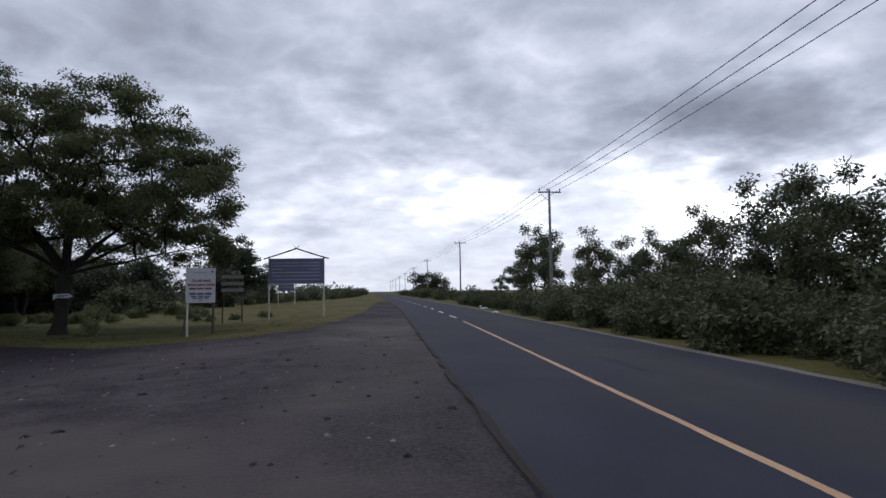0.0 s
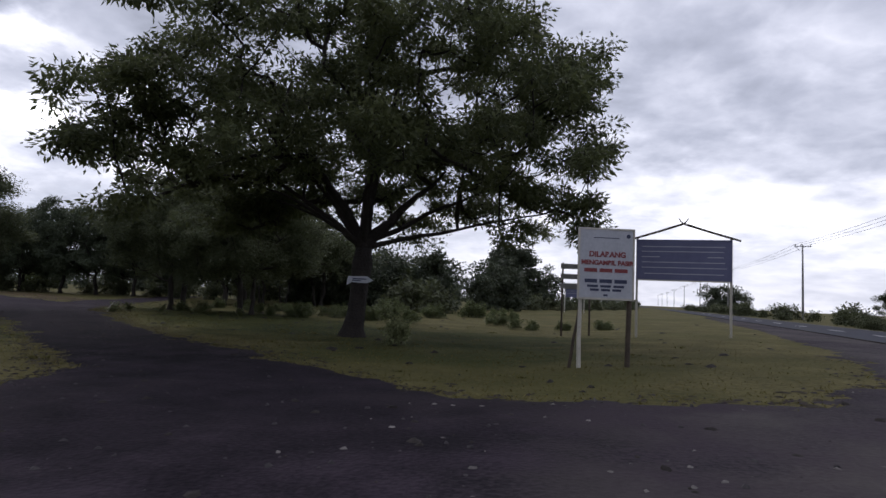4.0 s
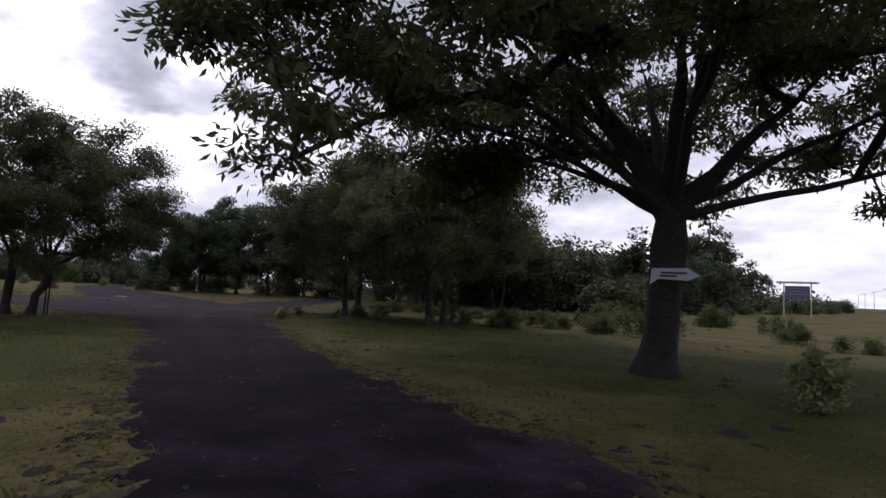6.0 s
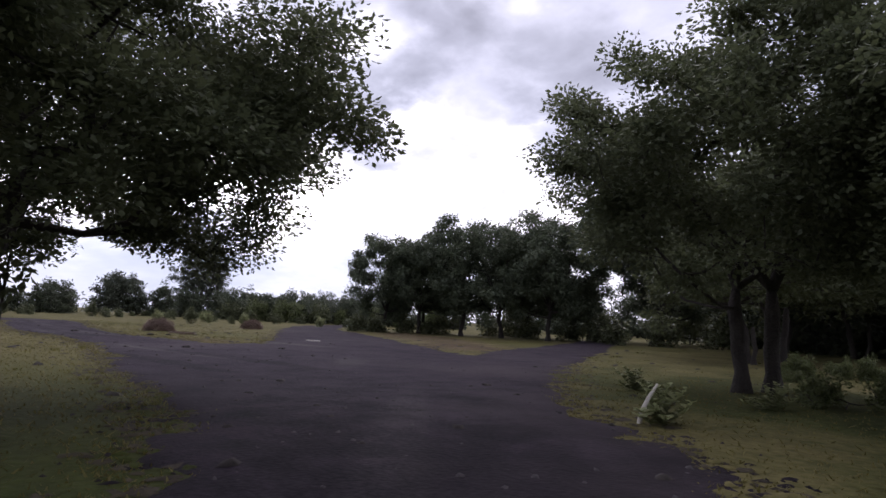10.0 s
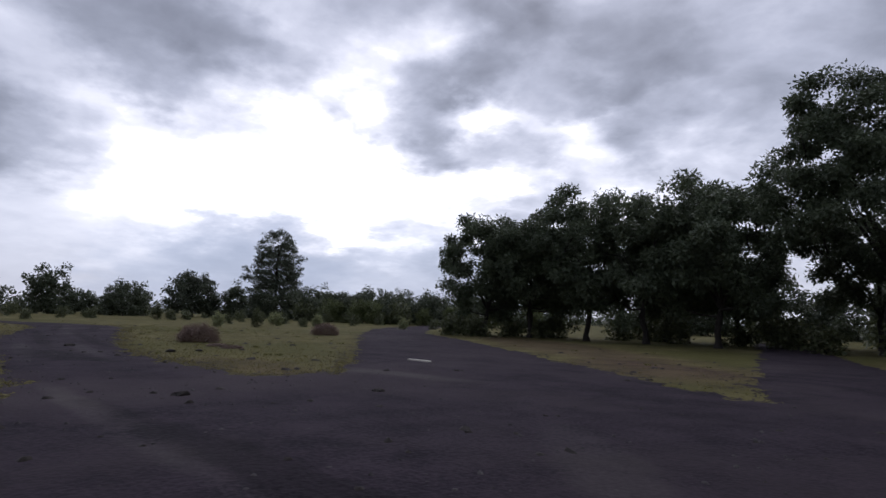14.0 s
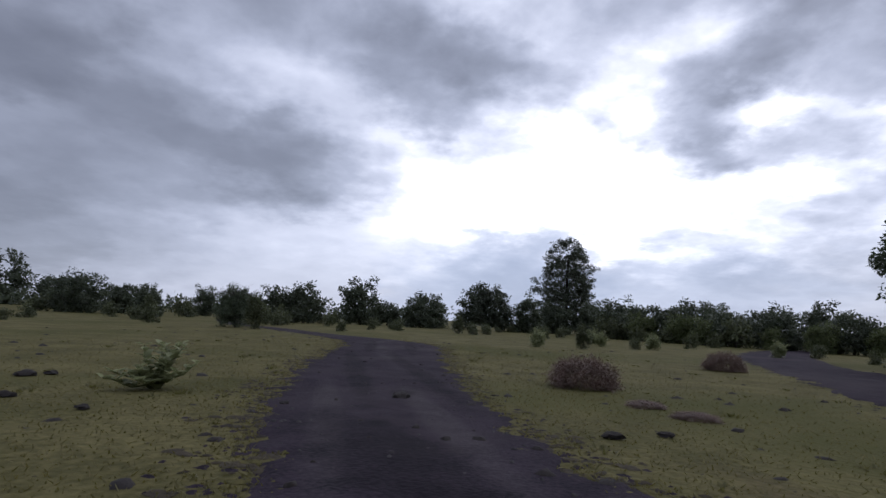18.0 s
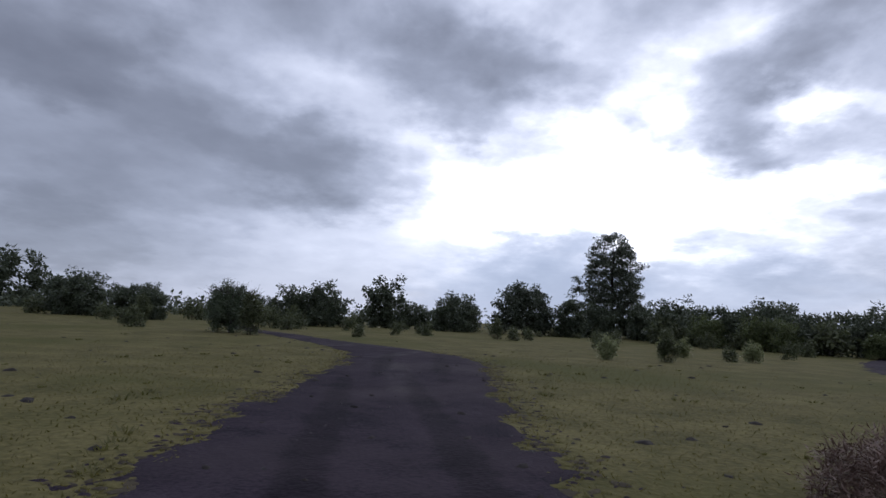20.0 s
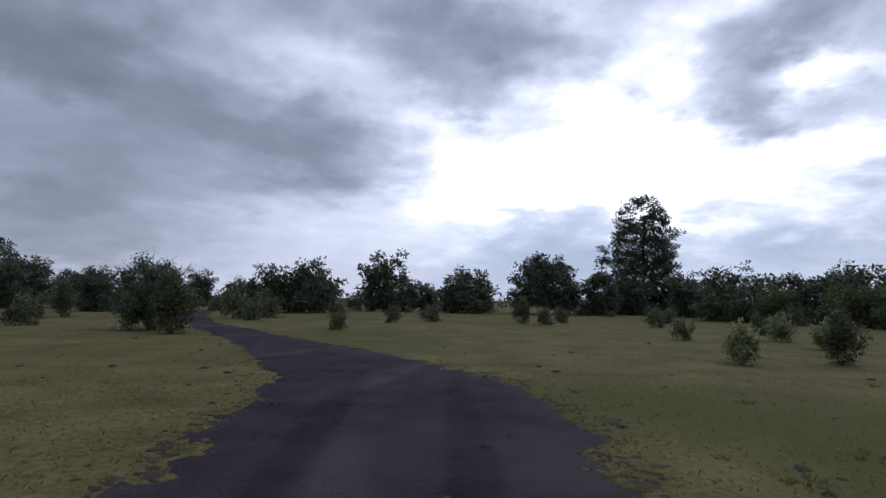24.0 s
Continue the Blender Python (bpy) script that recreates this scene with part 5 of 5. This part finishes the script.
# small pointed board on the great tree
nb = thing("tree_notice", -18.37, 31.79, spot(-18.7, 32.3) + 1.80, "small weathered white pointed board nailed to a trunk", "sign", turn=18)
v = [(-0.40, 0, 0.0), (-0.36, 0, 0.32), (0.30, 0, 0.34), (0.52, 0, 0.20), (0.30, 0, 0.10), (-0.24, 0, 0.12)]
v = [(x, -0.02, z) for x, _, z in v] + [(x, 0.02, z) for x, _, z in v]
nb_board = part_mesh("board", mesh_of("notice_board", v, [(0, 1, 2, 3, 4, 5)[::-1], tuple(range(6, 12))] + [(i, (i + 1) % 6, 6 + (i + 1) % 6, 6 + i) for i in range(6)], M_BOARD_WHITE), nb)
for x0, x1, z in [(-0.2, 0.28, 0.24), (-0.22, 0.1, 0.18)]:
    b = bmesh.new()
    part("text_bar", box(b, x0, x1, -0.025, -0.021, z - 0.02, z + 0.02), M_INK, nb_board)

# roofed board further along the road
hb = thing("roofed_board", -14.2, 106.0, spot(-14.2, 106.0), "far blue notice board under a flat pale roof", "sign", turn=-12)
hb.matrix_world = hb.matrix_world @ Matrix.Diagonal((1.3, 1.0, 1.35, 1.0))
b = bmesh.new()
part("roof", box(b, -1.7, 1.7, -0.8, 0.8, 3.15, 3.30, 0.02), M_ROOF, hb, "flat pale sheet roof")
b = bmesh.new()
hb_board = part("board", box(b, -1.05, 1.05, -0.04, 0.0, 1.7, 2.9, 0.01), M_BOARD_BLUE, hb)
for x in (-1.15, 1.15):
    stake(hb, "post", x, 0.05, -0.3, 3.16, 0.06, M_WOOD_PALE, seed=int(30 + x))
for z in (2.65, 2.4, 2.15):
    b = bmesh.new()
    part("text_bar", box(b, -0.9, 0.9, -0.046, -0.041, z - 0.02, z + 0.02), M_BOARD_WHITE, hb_board)

# ------------------------------------------------------------------ power line
POLES = [(9.3, -8.0), (14.4, 49.3), (17.0, 106.2), (19.6, 171.0), (22.3, 232), (24.9, 293), (27.5, 354), (30.1, 415), (32.7, 476), (35.3, 537)]
for k, (x, y) in enumerate(POLES):
    p = thing("utility_pole", x, y, spot(x, y) - 0.05, "slim grey power pole with a crossarm beside the road", "power pole", "power line along the road")
    v, f = tube([(0, 0, -0.5), (0, 0, 3), (0, 0, 7), (0, 0, 10.6)], [0.17, 0.15, 0.12, 0.095], 10, [], [])
    part_mesh("shaft", mesh_of("pole_shaft", v, f, M_CONCRETE, True), p)
    b = bmesh.new()
    arm = part("crossarm", box(b, -1.07, 1.07, -0.15, -0.05, 10.28, 10.40, 0.01), M_STEEL, p)
    v, f = tube([(-0.95, -0.12, 10.28), (0, -0.1, 9.45)], [0.025, 0.025], 5, [], [])
    part_mesh("brace", mesh_of("pole_brace", v, f, M_STEEL), arm)
    for ix in (-0.95, -0.22, 0.98):
        z0 = 10.40
        v, f = tube([(ix, -0.1, z0), (ix, -0.1, z0 + 0.12), (ix, -0.1, z0 + 0.14), (ix, -0.1, z0 + 0.27)], [0.03, 0.03, 0.075, 0.05], 8, [], [])
        part_mesh("insulator", mesh_of("insulator", v, f, M_CERAMIC, True), arm)
for k in range(len(POLES) - 1):
    (x0, y0), (x1, y1) = POLES[k], POLES[k + 1]
    for off, h in ((-0.95, 10.62), (-0.05, 10.62), (0.98, 10.62)):
        pts = []
        for i in range(17):
            t = i / 16
            x, y = x0 + (x1 - x0) * t + off, y0 + (y1 - y0) * t
            z = (spot(x0, y0) * (1 - t) + spot(x1, y1) * t) + h - 0.05 - 4 * 0.45 * t * (1 - t)
            pts.append((x, y - 0.1, z))
        v, f = tube(pts, [0.018] * 17, 4, [], [])
        tagged(new("overhead_wire", mesh_of("overhead_wire", v, f, M_WIRE)), "thin black overhead wire between power poles", "wire", "wires of the power line")

# ------------------------------------------------------------------ loose things on the ground
plank = bmesh.new()
box(plank, -0.45, 0.45, -0.06, 0.06, 0.0, 0.04, 0.008)
me = bpy.data.meshes.new("white_plank")
plank.to_mesh(me)
plank.free()
me.materials.append(M_WOOD_PALE)
ob = new("plank", me)
ob.matrix_world = pose(-56.3, 45.0, spot(-56.3, 45.0) + 0.03, 0, 0, 12)
tagged(ob, "pale plank lying on the dark gravel track", "plank")


stick = new("stick", mesh_of("stick", *(lambda v, f: (tube([(0, 0, -0.05), (0.05, 0.01, 0.16), (0.14, 0.03, 0.33), (0.26, 0.06, 0.50)], [0.034, 0.030, 0.026, 0.016], 6, v, f), (v, f))[1])([], []), M_WOOD_PALE, True))
stick.matrix_world = pose(-34.57, 37.73, spot(-34.57, 37.73), 0, 0, 45)
tagged(stick, "pale leaning stick standing in the grass by the track", "stick")


def scatter(name, seed, n, choose, size, mat, label, category, flat=0.55):
    """Many small lumps as one mesh."""
    rng = np.random.default_rng(seed)
    base = np.array([(1, 0, 0), (0.5, 0.87, 0), (-0.5, 0.87, 0), (-1, 0, 0), (-0.5, -0.87, 0), (0.5, -0.87, 0), (0.55, 0.3, 0.8), (-0.5, 0.45, 0.75), (-0.05, -0.6, 0.85), (0, 0, 1.0)], dtype=float)
    tri = [(0, 1, 6), (1, 7, 6), (1, 2, 7), (2, 3, 7), (3, 8, 7), (3, 4, 8), (4, 5, 8), (5, 6, 8), (5, 0, 6), (6, 7, 9), (7, 8, 9), (8, 6, 9)]
    verts, faces = [], []
    pts = choose(rng, n)
    z = land(pts[:, 0], pts[:, 1])
    for (x, y), h in zip(pts, z):
        s = size * (0.35 + 1.4 * rng.random() ** 3)
        a = 6.283 * rng.random()
        c, d = math.cos(a), math.sin(a)
        b = base * (1 + 0.25 * rng.normal(size=base.shape)) * np.array([s, s * (0.5 + 0.5 * rng.random()), s * flat])
        o = len(verts)
        verts += [(x + p[0] * c - p[1] * d, y + p[0] * d + p[1] * c, h + p[2] - 0.01 + (0.0 if name == "clods" else 0.03)) for p in b]
        faces += [tuple(o + i for i in t) for t in tri]
    return tagged(new(name, mesh_of(name, verts, faces, mat, True)), label, category, kind="stuff")


for k, (x, y, z) in enumerate([(-65.3, 36.5, 0.19), (-61.7, 39.1, 0.13), (-66.9, 29.2, 0.18), (-61.9, 40.0, 0.10), (-51.4, 37.5, 0.12), (-64.0, 34.5, 0.08), (-62.9, 31.9, 0.09), (-63.9, 30.4, 0.12), (-50.8, 40.7, 0.10), (-67.3, 29.5, 0.11)]):
    rl = np.random.default_rng(360 + k)
    b = bmesh.new()
    bmesh.ops.create_icosphere(b, subdivisions=2, radius=1.0)
    for vt in b.verts:
        vt.co = vt.co * (0.7 + 0.5 * rl.random())
        vt.co.z = max(vt.co.z, -0.3) * 0.55
    me = bpy.data.meshes.new("dung_heap")
    b.to_mesh(me)
    b.free()
    me.materials.append(M_CLOD)
    ob = new("dung_heap", me)
    ob.matrix_world = pose(x, y, spot(x, y) + 0.03, 0, 0, 70 * k) @ Matrix.Diagonal((z * 1.3, z, z, 1.0))
    tagged(ob, "dark heap of dried dung on the ground", "dung", "dung heaps by the track")
for k, (x, y, z) in enumerate([(7.2, 45.2, 0.20), (8.4, 51.0, 0.26), (5.9, 36.2, 0.16)]):
    rl = np.random.default_rng(340 + k)
    b = bmesh.new()
    bmesh.ops.create_icosphere(b, subdivisions=2, radius=1.0)
    for vt in b.verts:
        vt.co = vt.co * (0.75 + 0.5 * rl.random())
        vt.co.z = max(vt.co.z, -0.2) * 0.45
    me = bpy.data.meshes.new("litter")
    b.to_mesh(me)
    b.free()
    me.materials.append(M_LITTER)
    ob = new("litter", me)
    ob.matrix_world = pose(x, y, spot(x, y) + 0.07, 0, 0, 70 * k) @ Matrix.Diagonal((z * 1.6, z, z, 1.0))
    tagged(ob, "crumpled white plastic scrap lying at the road edge", "litter", "litter along the road")

WAY = np.array([eye[:2] for _, eye, _, _ in PATH])


def near_way(rng, n, spread):
    i = rng.integers(0, len(WAY) - 1, n)
    t = rng.random((n, 1))
    p = WAY[i] * (1 - t) + WAY[i + 1] * t
    d = (WAY[i + 1] - WAY[i])
    d /= np.linalg.norm(d, axis=1)[:, None] + 1e-9
    ahead = rng.random((n, 1)) * 14
    return p + d * ahead + rng.normal(size=(n, 2)) * spread


def on_grass(rng, n, spread, margin=0.15):
    p = near_way(rng, 4 * n, spread)
    d = track_depth(p[:, 0], p[:, 1])
    off = p[:, 0] - road_left(p[:, 1])
    return p[(d > margin) & (off < -0.5)][:n]


def on_track(rng, n, spread):
    p = near_way(rng, 6 * n, spread)
    d = track_depth(p[:, 0], p[:, 1])
    return p[d < -0.25][:n]


scatter("clods", 301, 1300, lambda r, n: on_grass(r, n, 15.0, 0.3), 0.105, M_CLOD, "dark clods and droppings scattered over the grass", "clods", 0.36)
scatter("pebbles", 302, 3600, lambda r, n: on_track(r, n, 5.0), 0.026, M_PEBBLE, "loose grey pebbles on the dark gravel", "pebbles", 0.7)
scatter("dark_stones", 303, 650, lambda r, n: on_track(r, n, 5.0), 0.062, M_CLOD, "dark lava stones on the gravel", "stones", 0.5)


def on_apron(rng, n):
    p = np.column_stack([-13 + 12 * rng.random(3 * n), -1 + 24 * rng.random(3 * n)])
    d = track_depth(p[:, 0], p[:, 1])
    return p[(d < -0.2) & (p[:, 0] < road_left(p[:, 1]) - 0.3)][:n]


scatter("pale_stones", 304, 900, on_apron, 0.032, M_STONE, "pale and grey stones on the trodden gravel by the road", "stones", 0.5)
scatter("dark_lumps", 305, 420, on_apron, 0.050, M_CLOD, "dark lumps of gravel by the road", "stones", 0.5)


def build_tufts():
    """Ranker tufts left standing in the cropped grass."""
    rng = np.random.default_rng(312)
    p = on_grass(rng, 520, 12.0, 0.05)
    n = 22
    c = np.repeat(np.column_stack([p, land(p[:, 0], p[:, 1])]), n, axis=0)
    size = np.repeat(0.45 + 0.9 * rng.random((len(p), 1)) ** 2, n, axis=0)
    a = rng.random(len(c)) * 6.283
    out = np.column_stack([np.cos(a), np.sin(a), np.zeros(len(c))])
    base = c + out * size * 0.16 * rng.random((len(c), 1)) ** 0.5 * np.array([1.6, 1.0, 0.0])
    tip = base + (out * (0.3 + 0.7 * rng.random((len(c), 1))) + np.array([0, 0, 0.6])) * size * 0.085
    side = np.column_stack([-np.sin(a), np.cos(a), np.zeros(len(c))]) * size * 0.018
    quad = np.stack([base - side, base + side, tip + side * 0.3, tip - side * 0.3], axis=1)
    tagged(new("grass_tufts", quads_mesh("grass_tufts", quad, M_TUFT)), "ranker olive tufts standing in the cropped grass", "grass", kind="stuff")


def build_grass():
    rng = np.random.default_rng(310)
    p = np.concatenate([on_grass(rng, 70000, 6.0, -0.05), on_grass(rng, 25000, 12.0, 0.0)])
    edge = near_way(rng, 260000, 5.0)
    d = track_depth(edge[:, 0], edge[:, 1])
    edge = edge[(d > -0.22) & (d < 0.35) & (edge[:, 0] - road_left(edge[:, 1]) < -0.3)][:30000]
    p = np.concatenate([p, edge])
    n = len(p)
    z = land(p[:, 0], p[:, 1])
    base = np.column_stack([p, z])
    a = rng.random(n) * 6.283
    side = np.column_stack([np.cos(a), np.sin(a), np.zeros(n)])
    h = (0.012 + 0.035 * rng.random((n, 1)) ** 2)
    lean = rng.normal(size=(n, 3)) * 1.0
    lean[:, 2] = 1.0
    w = 0.006 + 0.009 * rng.random((n, 1))
    tip = base + lean * h
    quad = np.stack([base - side * w, base + side * w, tip + side * w * 0.25, tip - side * w * 0.25], axis=1)
    tagged(new("grass", quads_mesh("grass", quad, M_BLADE)), "short cropped grass blades", "grass", kind="stuff")


def build_edge_patches():
    """Scraps of bare gravel in the grass edge and of grass in the gravel edge, low uneven humps."""
    rng = np.random.default_rng(315)
    for name, inner, outer, mat, label, many in (("bare_patches", -0.1, 0.9, M_GRAVEL, "scraps of bare dark gravel in the worn grass edge", 4200), ("soil_patches", -0.35, 0.7, M_SOIL, "worn brown soil along the edge of the gravel", 5200), ("grass_patches", -0.45, 0.1, M_GRASS, "scraps of cropped grass growing into the gravel edge", 2600)):
        p = near_way(rng, 60000, 7.0)
        d = track_depth(p[:, 0], p[:, 1])
        keep = (d > inner) & (d < outer) & (p[:, 0] - road_left(p[:, 1]) < -0.6)
        # fewer of them further from the edge
        keep &= rng.random(len(p)) < np.exp(-np.abs(d) * 3.4)
        p = p[keep][:many]
        z = land(p[:, 0], p[:, 1])
        verts, faces = [], []
        for (x, y), h in zip(p, z):
            s = (0.035 + 0.12 * rng.random() ** 2) * (1.15 if name == "soil_patches" else 0.9)
            a0, thin = 6.283 * rng.random(), 0.35 + 0.5 * rng.random()
            o = len(verts)
            verts.append((x, y, h + {"grass_patches": 0.028, "soil_patches": 0.022, "bare_patches": 0.018}[name]))
            for k in range(9):
                a = 6.283 * k / 9
                q = s * (0.65 + 0.6 * rng.random())
                u, w = q * math.cos(a), q * thin * math.sin(a)
                verts.append((x + u * math.cos(a0) - w * math.sin(a0), y + u * math.sin(a0) + w * math.cos(a0), h - 0.006 + (0.0 if name == "bare_patches" else 0.010)))
                faces.append((o, o + 1 + k, o + 1 + (k + 1) % 9))
        tagged(new(name, mesh_of(name, verts, faces, mat, True)), label, "ground", kind="stuff")


def build_far_woods():
    rng = np.random.default_rng(320)
    centres, radii = [], []
    for k in range(900):
        a = -3.1 + 3.6 * rng.random()
        d = 150 + 60 * rng.random()
        x, y = -60 + d * math.sin(a), 45 + d * math.cos(a) * 1.1
        if abs(x - float(road_left(y)) - 3) < 14:
            continue
        h = 1.6 + 3.2 * rng.random()
        for z in np.arange(0.6, h, 1.5):
            centres.append((x + rng.normal() * 0.8, y + rng.normal() * 0.8, z))
            radii.append(2.2)
    q = leaf_quads(rng, centres, radii, 16, 1.1, 0.6, 0.1, 0.7)
    tagged(new("far_woods", quads_mesh("far_woods", q, M_LEAF_FAR)), "low dark woods along the horizon", "woods", kind="stuff")


build_tufts()
build_grass()
build_edge_patches()
build_far_woods()
